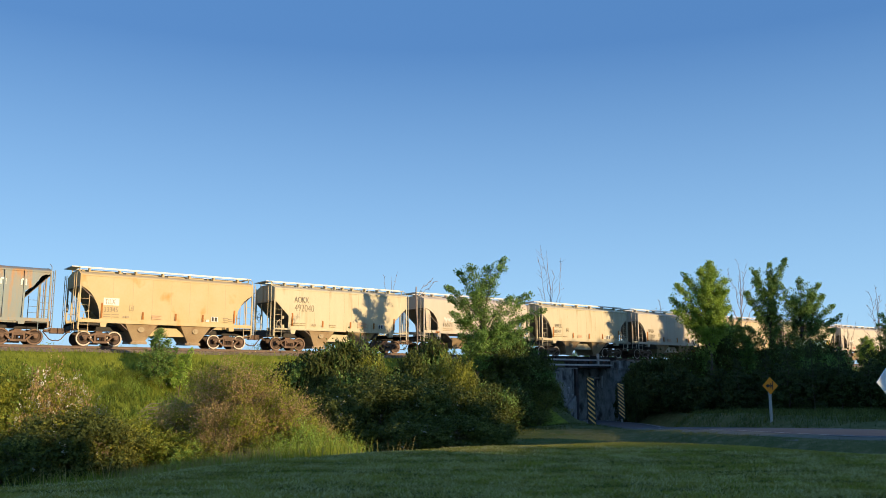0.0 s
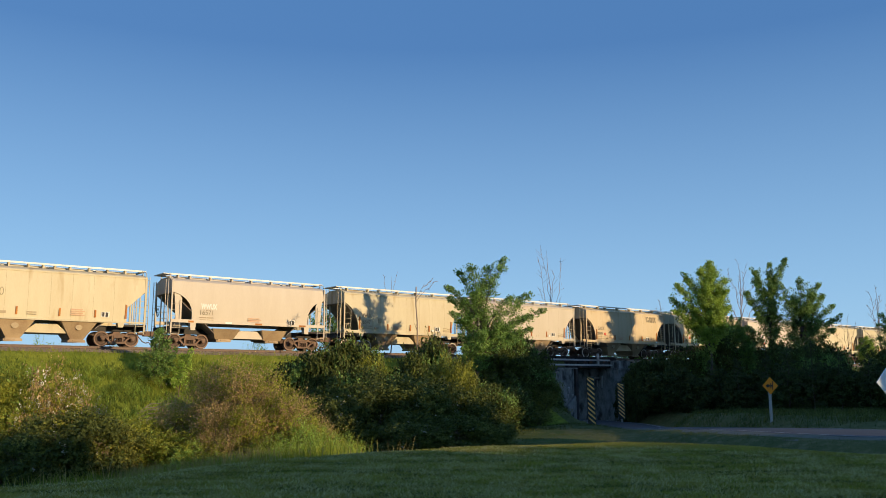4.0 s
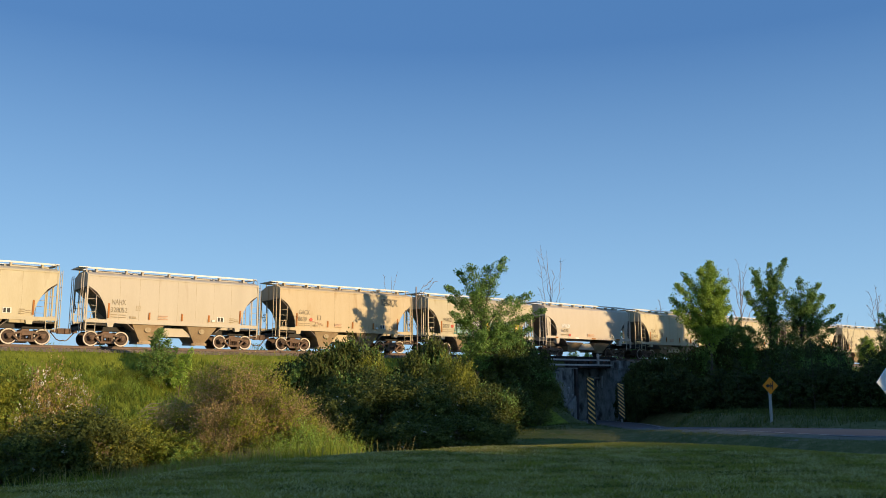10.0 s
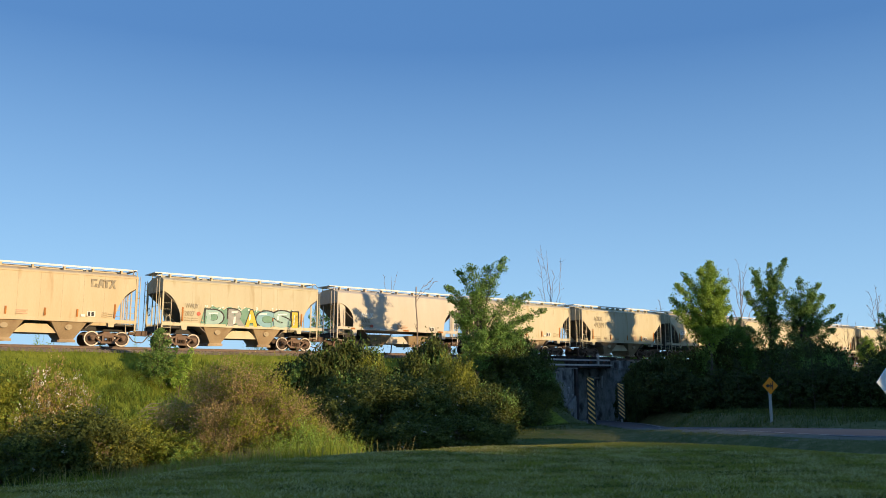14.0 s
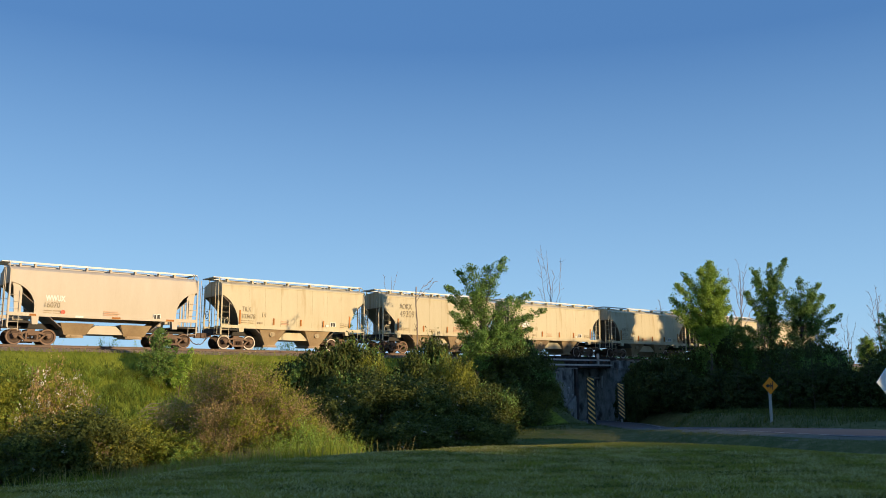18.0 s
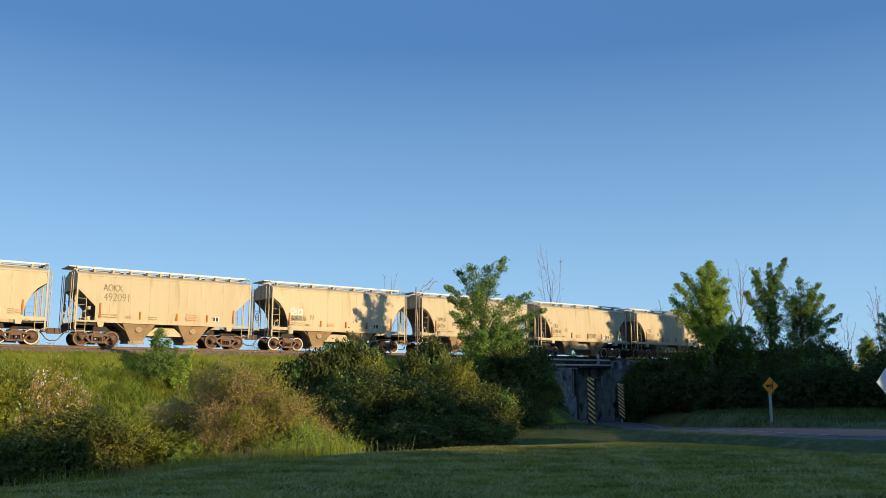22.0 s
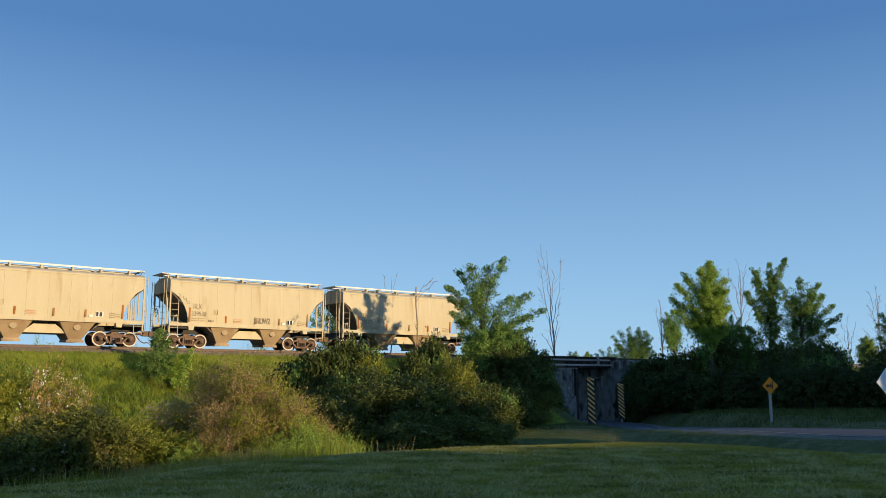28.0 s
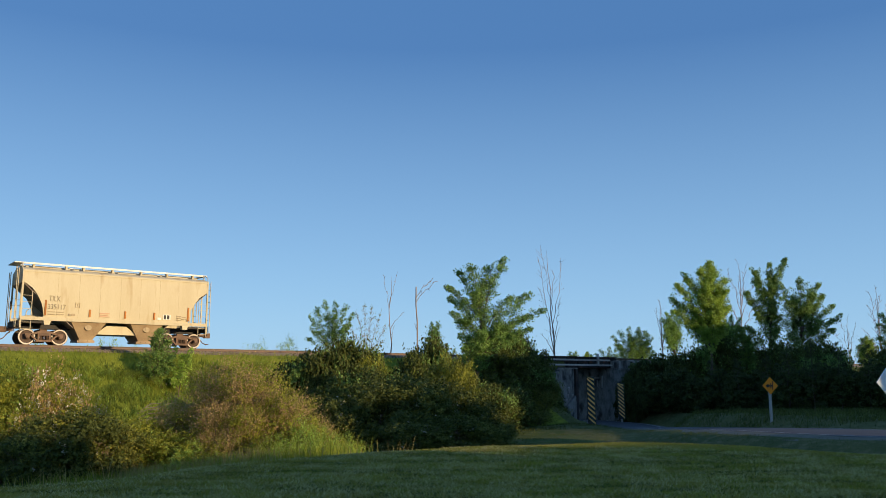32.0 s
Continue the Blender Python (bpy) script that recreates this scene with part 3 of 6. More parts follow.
tagged(part("loose_stones", stones.mesh("loose_stones", 0), M["ballast"], track), kind="stuff")

# ---- bridge ----
bridge = thing("railway_bridge", pose(55.9, 0, 0), "dark steel girder railway bridge on weathered concrete abutments", "bridge", kind="structure")
g = Form()
for y in (-2.35, 1.95):
    g.box(-6.0, 3.3, y, y + 0.06, 4.72, 5.62)
    g.box(-6.0, 3.3, y - 0.16, y + 0.22, 4.66, 4.72)
    g.box(-6.0, 3.3, y - 0.16, y + 0.22, 5.62, 5.67)
    for i in range(7):
        g.box(-5.8 + i * 1.35, -5.75 + i * 1.35, y - 0.15, y - 0.002, 4.722, 5.618)
part("girder", g, M["girder"], bridge, "dark rusting riveted steel plate girder")
d = Form()
for i in range(18):
    d.box(-5.9 + i * 0.5, -5.65 + i * 0.5, -2.15, 1.9, 5.25, 5.4)
part("deck_timber", d, M["girder_edge"], bridge, "pale weathered bridge deck timbers")
for z0, z1, y, e in ((4.86, 5.0, -2.62, 3.3), (5.3, 5.44, -2.64, 2.2)):
    part("guard_rail", Form().box(-5.6, e, y, y + 0.12, z0, z1), M["girder_edge"], bridge, "pale weathered timber guard rail")
part("walkway_post", Form().box(0.6, 0.78, -2.64, -2.47, 4.9, 5.95), M["girder_edge"], bridge)


STONES = {}


def stone_block(w, h):
    """One block of a masonry face, its edges worn back; shared by blocks of one size."""
    key = (round(w, 1), round(h, 1))
    if key not in STONES:
        a, b, e = key[0] / 2 - 0.012, key[1] / 2 - 0.012, 0.035
        f = Form()
        f.add([(-a, 0.1, -b), (a, 0.1, -b), (a, 0.1, b), (-a, 0.1, b), (-a, 0, -b), (a, 0, -b), (a, 0, b), (-a, 0, b),
               (-a + e, -0.03, -b + e), (a - e, -0.035, -b + e), (a - e, -0.03, b - e), (-a + e, -0.04, b - e)],
              [(0, 1, 5, 4), (1, 2, 6, 5), (2, 3, 7, 6), (3, 0, 4, 7), (4, 5, 9, 8), (5, 6, 10, 9), (6, 7, 11, 10), (7, 4, 8, 11), (8, 9, 10, 11)])
        STONES[key] = f.mesh("stone", 20)
        STONES[key].materials.append(M["stone"])
    return STONES[key]


def masonry(parent, origin, turn, length, height, seed, slope=None, worn=None):
    """Courses of blocks on a wall face, from its foot's left end on; in the worn patch (x0, x1, z0, z1) every other block has fallen out."""
    rnd = random.Random(seed)
    z = 0.0
    frame_ = Matrix.Translation(origin) @ Matrix.Rotation(radians(turn), 4, 'Z')
    while z < height - 0.3:
        h = rnd.choice((0.3, 0.4) if worn else (0.3, 0.4, 0.5))
        odd = int(z / 0.35)
        x = -rnd.uniform(0, 0.5)
        while x < length - 0.1:
            w = rnd.choice((0.3, 0.4) if worn else (0.4, 0.5, 0.7, 0.9))
            x0, x1 = max(0, x), min(length, x + w)
            top = height if slope is None else slope(0.5 * (x0 + x1))
            xm, zm = 0.5 * (x0 + x1), z + h / 2
            odd += 1
            gone = worn is not None and worn[0] < xm < worn[1] and worn[2] < zm < worn[3] and odd % 2
            if x1 - x0 > 0.25 and z + h < top + 0.05 and not gone:
                part("stone", stone_block(x1 - x0, h), None, parent, "", frame_ @ pose(0.5 * (x0 + x1), rnd.uniform(-0.03, 0.02), z + h / 2, rnd.uniform(-2, 2), rnd.uniform(-2, 2), rnd.uniform(-2, 2)))
            x += w
        z += h


def abutment(x0, x1, name, label):
    """A masonry abutment with a bridge seat."""
    ob = thing(name, pose(0, 0, 0), label, "abutment", kind="structure")
    part("wall", Form().box(x0, x1, -2.9, 2.9, -0.4, 4.55), M["concrete"], ob)
    part("bridge_seat", Form().box(x0 - 0.08, x1 + 0.08, -3.02, 3.02, 4.553, 4.66), M["concrete"], ob)
    return ob


LEFT = abutment(50.9, 53.4, "abutment_1", "pale weathered concrete abutment with a sloping wing wall")
part("wing_wall", Form().prism([(50.89, 4.4), (50.89, -0.4), (49.0, -0.4), (49.0, 2.3), (49.5, 2.7)], -3.3, -2.9), M["concrete"], LEFT)
masonry(LEFT, (51.3, -2.93, 1.75), 0, 1.75, 1.6, 1, None, (0.1, 1.7, 0.1, 1.6))
part("buttress", Form().prism([(51.15, 4.5), (51.15, -0.3), (50.8, -0.3), (50.9, 4.5)], -3.16, -2.9), M["concrete"], LEFT)
part("pilaster", Form().prism([(53.42, 4.55), (53.42, -0.3), (53.1, -0.3), (53.15, 4.55)], -3.14, -2.9), M["girder"], LEFT, "rust-streaked dark corner column")
part("talus_slab", Form().prism([(51.6, 1.0), (53.0, 2.3), (53.05, -0.2), (50.7, -0.2), (50.8, 0.3)], -3.24, -3.0), M["concrete"], LEFT, "broken sloping slab at the foot")
RIGHT = abutment(58.3, 61.6, "abutment_2", "weathered concrete abutment in the shade")
part("wing_wall", Form().prism([(58.31, 4.6), (58.31, -0.4), (64.0, -0.4), (64.0, 2.0)], -3.3, -2.9), M["concrete"], RIGHT)
# a pale chalky scrawl on the inner face, in plain shapes
for y0, y1, z0, z1 in ((-1.6, -1.45, 2.9, 4.0), (-1.2, -0.5, 3.75, 3.9), (-1.0, -0.9, 3.0, 3.6), (-0.2, 0.3, 3.5, 3.62), (-0.1, 0.02, 2.9, 3.4)):
    part("chalk_mark", Form().box(58.14, 58.2, y0, y1, z0, z1), M["chalk"], RIGHT, "faded pale paint mark")
part("parapet_block", Form().box(58.4, 60.4, -3.0, -2.4, 4.67, 5.35), M["concrete"], RIGHT, "pale concrete block at the end of the deck")
# tumbled stones at the foot
rnd = random.Random(9)
for i in range(26):
    m = pose(rnd.uniform(50.3, 53.6), -3.5 - rnd.random() * 1.3, rnd.uniform(0.02, 0.12), rnd.uniform(-40, 40), rnd.uniform(-40, 40), rnd.uniform(0, 180))
    tagged(part("rubble_stone", stone_block(rnd.choice((0.4, 0.5)), rnd.choice((0.2, 0.3))), None, None, "grey rubble stone fallen at the abutment", m), category="stone", group="rubble at the abutment")

# ---- the train ----
HALF = 5.5          # half the length of a car over its end posts
PITCH = 12.67       # from car to car


def side_y(z, kind):
    """Half width of a car's side at a height."""
    if kind == "round":
        return 1.30 + 0.25 * math.sin(math.pi * min(1, max(0, (z - 1.2) / 3.2))) ** 0.6
    return 1.48 + 0.07 * math.sin(math.pi * min(1, max(0, (z - 1.5) / 2.7)))


CUT = {  # the outline of the side sheet over the trucks: distance from the car's middle, height
    "curved": [(4.30, 1.58), (4.32, 1.85), (4.37, 2.1), (4.45, 2.35), (4.57, 2.6), (4.73, 2.88), (4.95, 3.16), (5.22, 3.36), (5.5, 3.54)],
    "straight": [(4.42, 1.5), (4.425, 2.3), (4.47, 2.38), (4.7, 2.6), (5.0, 2.89), (5.3, 3.17), (5.5, 3.36)],
    "round": [(4.15, 1.8), (4.16, 2.2), (4.22, 2.5), (4.36, 2.8), (4.6, 3.08), (4.86, 3.27), (5.02, 3.36), (5.5, 3.5)],
    "ribbed": [(4.15, 1.5), (4.16, 1.55), (4.17, 3.0), (4.6, 3.3), (5.0, 3.9), (5.2, 4.0), (5.5, 4.02)],
}


def car_body(kind):
    cut = CUT[kind]
    base = cut[0][1]
    xs = [-x for x, z in reversed(cut)] + list(np.linspace(-cut[0][0], cut[0][0], 25)[1:-1]) + [x for x, z in cut]
    low = [z for x, z in reversed(cut)] + [base] * 23 + [z for x, z in cut]
    eave = 4.2
    sides = []
    cols = [(x, z, 0.0) for x, z in zip(xs, low)]
    cols.sort()
    for sgn in (-1, 1):
        f = Form()
        rows = []
        for x, z0, bead in cols:
            zs = [z0 + (eave - z0) * i / 9 for i in range(10)]
            out = [(x, sgn * (side_y(z, kind) + bead), z) for z in zs]
            inn = [(x, sgn * (side_y(z, kind) - 0.05), z) for z in reversed(zs)]
            rows.append(out + inn + [out[0]])
        sides.append(f.strip(rows))
    ez = cut[-1][1] - 0.02
    ends = [Form().prism([(-1.46, ez), (1.46, ez), (1.46, 4.24), (0.6, 4.48), (-0.6, 4.48), (-1.46, 4.24)], sgn * HALF - 0.03, sgn * HALF + 0.03, 'x') for sgn in (-1, 1)]
    return sides, ends


def car_roof(kind):
    w = side_y(4.2, kind)
    prof = [(-w - 0.01, 4.19), (-w + 0.1, 4.27), (-1.1, 4.37), (-0.75, 4.44), (-0.45, 4.47), (0.45, 4.47), (0.75, 4.44), (1.1, 4.37), (w - 0.1, 4.27), (w + 0.01, 4.19)]
    under = [(y, z - 0.05) for y, z in reversed(prof)]
    return Form().prism(prof + under, -HALF - 0.02, HALF + 0.02, 'x')


def sheet(pts, thick):
    """A plate of even thickness along a line in x and z, across the car."""
    return pts + [(x, z - thick) for x, z in reversed(pts)]


def bay(cx, kind):
    f = Form()
    top, bot, zt, zb, yb = (1.08, 0.36, 1.5, 0.34, 0.95) if kind != "round" else (0.95, 0.62, 1.3, 0.62, 1.0)
    vt = [(cx - top, -1.46, zt), (cx + top, -1.46, zt), (cx + top, 1.46, zt), (cx - top, 1.46, zt)]
    vb = [(cx - bot, -yb, zb), (cx + bot, -yb, zb), (cx + bot, yb, zb), (cx - bot, yb, zb)]
    f.add(vt + vb, [(0, 1, 5, 4), (1, 2, 6, 5), (2, 3, 7, 6), (3, 0, 4, 7), (4, 5, 6, 7), (0, 3, 2, 1)])
    return f


def gate(cx, kind):
    f = Form()
    zb = 0.34 if kind != "round" else 0.62
    f.box(cx - 0.42, cx + 0.42, -1.02, 1.02, zb - 0.1, zb + 0.02)
    f.box(cx - 0.5, cx + 0.5, -0.98, -0.94, zb - 0.16, zb - 0.02)
    f.tube((cx - 0.2, -1.08, zb - 0.04), (cx - 0.2, 1.08, zb - 0.04), 0.05, 8)
    f.tube((cx + 0.1, -1.08, zb - 0.04), (cx + 0.1, 1.08, zb - 0.04), 0.035, 8)
    return f


def vent_marks(cx):
    """The round cover plate on a hopper's sloping side."""
    f = Form()
    f.prism([(cx + 0.2 * math.cos(i * 0.5236), 1.06 + 0.16 * math.sin(i * 0.5236)) for i in range(12)], -1.335, -1.2)
    f.prism([(cx - 0.06, 0.98), (cx + 0.06, 0.98), (cx + 0.06, 1.14), (cx - 0.06, 1.14)], -1.36, -1.33)
    return f


def ladder(x0, x1, y, z0, z1, step=0.38, along='x'):
    f = Form()
    for x in (x0, x1):
        f.tube(*(((x, y, z0), (x, y, z1)) if along == 'x' else ((y, x, z0), (y, x, z1))), 0.022, 6)
    z = z0 + 0.12
    while z < z1 - 0.05:
        f.tube(*(((x0, y, z), (x1, y, z)) if along == 'x' else ((y, x0, z), (y, x1, z))), 0.013, 6)
        z += step
    return f


def side_frame(y):
    """The cast side frame of a truck: top chord, bottom chord, columns and journal boxes."""
    f = Form()
    a, b = y - 0.07, y + 0.07

    def bar(x0, z0, x1, z1, w0, w1):
        f.prism([(x0, z0 - w0), (x1, z1 - w1), (x1, z1 + w1), (x0, z0 + w0)], a, b)
    for s in (-1, 1):
        bar(s * 0.99, 0.50, s * 0.62, 0.62, 0.07, 0.06)
        bar(s * 0.62, 0.62, s * 0.30, 0.72, 0.06, 0.065)
        bar(s * 0.72, 0.56, s * 0.36, 0.22, 0.07, 0.06)
        f.box(s * 0.30 - 0.05, s * 0.30 + 0.05, a - 0.01, b + 0.01, 0.2, 0.74)
        f.box(s * 0.889 - 0.15, s * 0.889 + 0.15, a - 0.02, b + 0.02, 0.5, 0.63)
        f.tube((s * 0.889, y - 0.17, 0.457), (s * 0.889, y + 0.1, 0.457), 0.11, 12)
        f.tube((s * 0.889, y - 0.2, 0.457), (s * 0.889, y - 0.165, 0.457), 0.075, 10)
    f.prism([(-0.35, 0.66), (0.35, 0.66), (0.3, 0.79), (-0.3, 0.79)], a, b)
    f.prism([(-0.42, 0.16), (0.42, 0.16), (0.42, 0.28), (-0.42, 0.28)], a - 0.03, b + 0.03)
    return f


def springs(y):
    f = Form()
    for k in (-0.17, 0.0, 0.17):
        for i in range(5):
            f.lathe([(0.29 + i * 0.055, 0.05), (0.305 + i * 0.055, 0.075), (0.325 + i * 0.055, 0.05)], 8, 'z')
            n = 24
            f.v[-n:] = [(p[0] + k, p[1] + y, p[2]) for p in f.v[-n:]]
    return f


def wheelset_mesh():
    f = Form()
    spans = []
    for s in (-1, 1):
        y = s * 0.7525
        prof = [(y - s * 0.065, 0.1), (y - s * 0.065, 0.485), (y - s * 0.035, 0.485), (y - s * 0.03, 0.462), (y + s * 0.06, 0.457)]
        f.lathe(prof, 32)
        n0 = len(f.f)
        f.lathe([(y + s * 0.06, 0.457), (y + s * 0.068, 0.452), (y + s * 0.068, 0.4), (y + s * 0.055, 0.375)], 32)
        spans.append((n0, len(f.f)))
        f.lathe([(y + s * 0.055, 0.375), (y + s * 0.0, 0.34), (y - s * 0.005, 0.22), (y + s * 0.06, 0.13), (y + s * 0.075, 0.11), (y + s * 0.075, 0.02)], 32)
    f.tube((0, -1.0, 0), (0, 1.0, 0), 0.08, 12)
    me = f.mesh("wheelset")
    me.materials.append(M["wheel"])
    me.materials.append(M["tread"])
    for a, b in spans:
        for i in range(a, b):
            me.polygons[i].material_index = 1
    return me


WHEELS = wheelset_mesh()
DULL_WHEELS = WHEELS.copy()
DULL_WHEELS.materials[1] = M["dull_tread"]
FRAMES = {y: side_frame(y).mesh("side_frame") for y in (-1.0, 1.0)}
SPRINGS = {y: springs(y).mesh("spring_nest") for y in (-1.0, 1.0)}
BOLSTER = Form().box(-0.24, 0.24, -1.12, 1.12, 0.52, 0.68).box(-0.2, 0.2, -0.75, 0.75, 0.68, 0.9).mesh("bolster")
RIGGING = Form().box(-0.5, 0.5, -0.55, -0.5, 0.3, 0.4).box(-0.45, -0.38, -0.95, 0.95, 0.36, 0.46).box(0.38, 0.45, -0.95, 0.95, 0.36, 0.46).mesh("brake_beam")


def freight_truck(parent, x, wheels, note):
    truck = new("truck")
    truck.parent = parent
    truck.location = (x, 0, 0)
    for y in (-1.0, 1.0):
        part("side_frame", FRAMES[y], M["truck"], truck)
        part("spring_nest", SPRINGS[y], M["truck"], truck)
    part("bolster", BOLSTER, M["truck"], truck)
    part("brake_beam", RIGGING, M["dark"], truck)
    for k in (-0.889, 0.889):
        part("wheelset", wheels, None, truck, note, pose(k, 0, 0.457))
    return truck


def hopper_car(kind, skin, label):
    """A two-bay covered hopper, its middle over the origin, the rails' top at z = 0."""
    car = thing("hopper_car", pose(0, 0, RAIL_TOP), label, "freight car", "cars of the freight train")
    P = M[skin]
    sides, ends = car_body(kind)
    for f in sides:
        part("side_sheet", f, P, car)
    for f in ends:
        part("end_wall", f, P, car)
    if kind in ("curved", "straight"):
        seam = Form().strip([[(dx, -side_y(z, kind) - dy, z) for z in np.linspace(CUT[kind][0][1], 4.13, 8)] for dx, dy in ((-0.012, -0.004), (-0.004, 0.003), (0.004, 0.003), (0.012, -0.004))]).mesh("weld_seam")
        for x in (-3.6, -2.4, -1.2, 0.0, 1.2, 2.4, 3.6):
            part("weld_seam", seam.copy(), M["seam"], car, m=pose(x, 0, 0))
    part("roof", car_roof(kind), P, car)
    cut = CUT[kind]
    if kind != "round":
        w = side_y(4.2, kind)
        for s in (-1, 1):
            part("top_chord", Form().prism([(s * (w - 0.02), 4.12), (s * (w + 0.045), 4.12), (s * (w + 0.055), 4.2), (s * (w + 0.01), 4.24), (s * (w - 0.02), 4.24)], -HALF, HALF, 'x'), P, car)
    z1 = cut[0][1]
    z0 = z1 - (0.2 if kind != "straight" else 0.1)
    for s in (-1, 1):
        y0, y1 = sorted((s * 1.44, s * 1.575))
        part("side_sill", Form().box(-HALF - 0.04, HALF + 0.04, y0, y1, z0, z1), P, car)
        # bolster ends over the trucks
        for k in (-4.08, 4.08):
            part("bolster_pad", Form().prism([(k - 0.2, z0), (k + 0.2, z0), (k + 0.15, 1.14), (k - 0.15, 1.14)], min(s * 1.2, s * 1.56), max(s * 1.2, s * 1.56)), P, car)
    ze = cut[-1][1]
    for s in (-1, 1):
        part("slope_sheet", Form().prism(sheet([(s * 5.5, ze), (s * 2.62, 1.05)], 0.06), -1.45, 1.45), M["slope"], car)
        e = Form().box(min(s * 4.3, s * 5.62), max(s * 4.3, s * 5.62), -1.44, 1.44, 1.22, 1.34)
        e.box(min(s * 5.45, s * 5.62), max(s * 5.45, s * 5.62), -1.5, 1.5, 1.0, 1.36)
        part("end_platform", e, M["dark"], car)
        for y in (-1.5, 1.5):
            part("corner_post", Form().box(s * 5.5 - 0.045, s * 5.5 + 0.045, y - 0.04, y + 0.04, 0.95, 4.25), P, car)
        for y in (-0.75, 0.75):
            part("end_post", Form().box(s * 5.42 - 0.035, s * 5.42 + 0.035, y - 0.03, y + 0.03, 1.3, ze), P, car)
        part("side_ladder", ladder(s * 5.48, s * 4.96, -1.52, 0.75, 3.0), P, car)
        part("side_ladder", ladder(s * 5.48, s * 4.96, 1.52, 0.75, 3.0), P, car)
        part("end_ladder", ladder(0.95, 1.42, s * 5.74, 0.95, 4.3, along='y'), P, car)
        part("end_ladder", ladder(-1.42, -0.95, s * 5.74, 0.95, 4.3, along='y'), P, car)
        # roof end walk with its grab irons
        if kind != "ribbed":
            out = 5.93 if s < 0 else 5.64
            part("end_walk", Form().box(min(s * 5.4, s * out), max(s * 5.4, s * out), -0.95, 0.95, 4.66, 4.71), M["board"], car)
        part("grab_iron", Form().pipe([(s * 5.52, -1.44, 4.1), (s * 5.56, -1.3, 4.5), (s * 5.52, -0.9, 4.7)], 0.02), P, car)
        c = Form()
        c.box(min(s * 5.6, s * 6.0), max(s * 5.6, s * 6.0), -0.1, 0.1, 0.78, 0.98)
        c.prism([(s * 5.95, -0.2), (s * 6.3, -0.2), (s * 6.36, -0.06), (s * 6.15, 0.02), (s * 6.32, 0.1), (s * 6.3, 0.2), (s * 5.95, 0.18)], 0.72, 1.04, 'z')
        c.pipe([(s * 5.62, 0.35, 0.85), (s * 5.8, 0.36, 0.66), (s * 6.0, 0.3, 0.4), (s * 6.2, 0.2, 0.3), (s * 6.34, 0.1, 0.34)], 0.03, 6)
        c.pipe([(s * 5.6, -1.1, 1.0), (s * 5.75, -1.15, 0.85), (s * 5.6, -0.3, 0.8)], 0.02, 6)
        part("coupler", c, M["truck"], car, "rusty knuckle coupler with air hose")
    for k in (-1.73, 1.73):
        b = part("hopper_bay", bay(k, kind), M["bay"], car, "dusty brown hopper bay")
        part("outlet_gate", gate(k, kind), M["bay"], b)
        if kind != "round":
            part("vent", vent_marks(k), M["print"], b, "round cover plate")
    part("saddle", Form().prism([(-1.25, 0.7), (-0.6, 1.22), (0.6, 1.22), (1.25, 0.7)], -1.0, 1.0), P, car)
    part("centre_sill", Form().box(-5.6, 5.6, -0.28, 0.28, 0.95, 1.28), M["dark"], car)
    # running boards on brackets, hatch covers between
    ks = {"curved": (-4.85, -3.05, -2.05, -0.35, 1.4, 3.05, 4.75), "straight": (-4.4, -3.3, -2.2, -1.15, -0.35, 0.3, 1.15, 2.25, 3.35, 4.4), "round": (-4.9, -4.1, -2.7, -1.2, 0.2, 1.7, 3.2, 4.2), "ribbed": (-3, 0, 3)}[kind]
    for s in (-1, 1) if kind != "ribbed" else ():
        part("running_board", Form().box(-5.5, 5.5, min(s * 0.5, s * 0.85), max(s * 0.5, s * 0.85), 4.67, 4.71).box(-5.5, 5.5, s * 0.85 - 0.02, s * 0.85 + 0.02, 4.63, 4.73), M["board"], car)
        for k in ks:
            part("board_bracket", Form().prism([(s * 0.85, 4.66), (s * 0.5, 4.66), (s * 0.5, 4.4), (s * 0.75, 4.4)], k - 0.05, k + 0.05, 'x'), P, car)
        for k in (-5.47, 5.47):
            part("board_post", Form().box(k - 0.03, k + 0.03, s * 0.85 - 0.02, s * 0.85 + 0.02, 4.3, 4.67), P, car)
    for i in range(4 if kind != "ribbed" else 0):
        part("hatch_cover", Form().prism([(-0.36, 4.46), (0.36, 4.46), (0.3, 4.6), (-0.3, 4.6)], -5.2 + i * 2.65, -2.75 + i * 2.65, 'x'), P, car)
    # brake gear on the leading end
    part("brake_reservoir", Form().tube((-5.05, -0.5, 1.55), (-4.45, -0.5, 1.55), 0.16, 12), P, car, "round brake air reservoir")
    part("brake_cylinder", Form().tube((-5.1, 0.4, 1.5), (-4.5, 0.4, 1.5), 0.12, 12), P, car)
    part("brake_pipe", Form().pipe([(-5.2, -1.25, 1.36), (-5.15, -1.2, 1.9), (-4.9, -1.1, 2.1), (-4.8, -1.1, 1.5)], 0.025), P, car, "bent brake pipe")
    if kind == "straight":
        part("brake_valve", Form().tube((-4.75, -1.25, 1.5), (-4.75, -1.25, 1.75), 0.13, 10), P, car)
        part("brake_valve", Form().tube((-4.72, -1.2, 2.15), (-4.72, -1.2, 2.35), 0.1, 10), P, car)
    w = Form().lathe([(-5.72, 0.25), (-5.7, 0.28), (-5.68, 0.25)], 20, 'x')
    for a in range(4):
        w.tube((-5.7, 0, 0), (-5.7, 0.26 * math.cos(a * 1.571), 0.26 * math.sin(a * 1.571)), 0.012, 5)
    w.v = [(p[0], p[1] + 0.5, p[2] + 2.3) for p in w.v]
    part("brake_wheel", w, M["dark"], car)
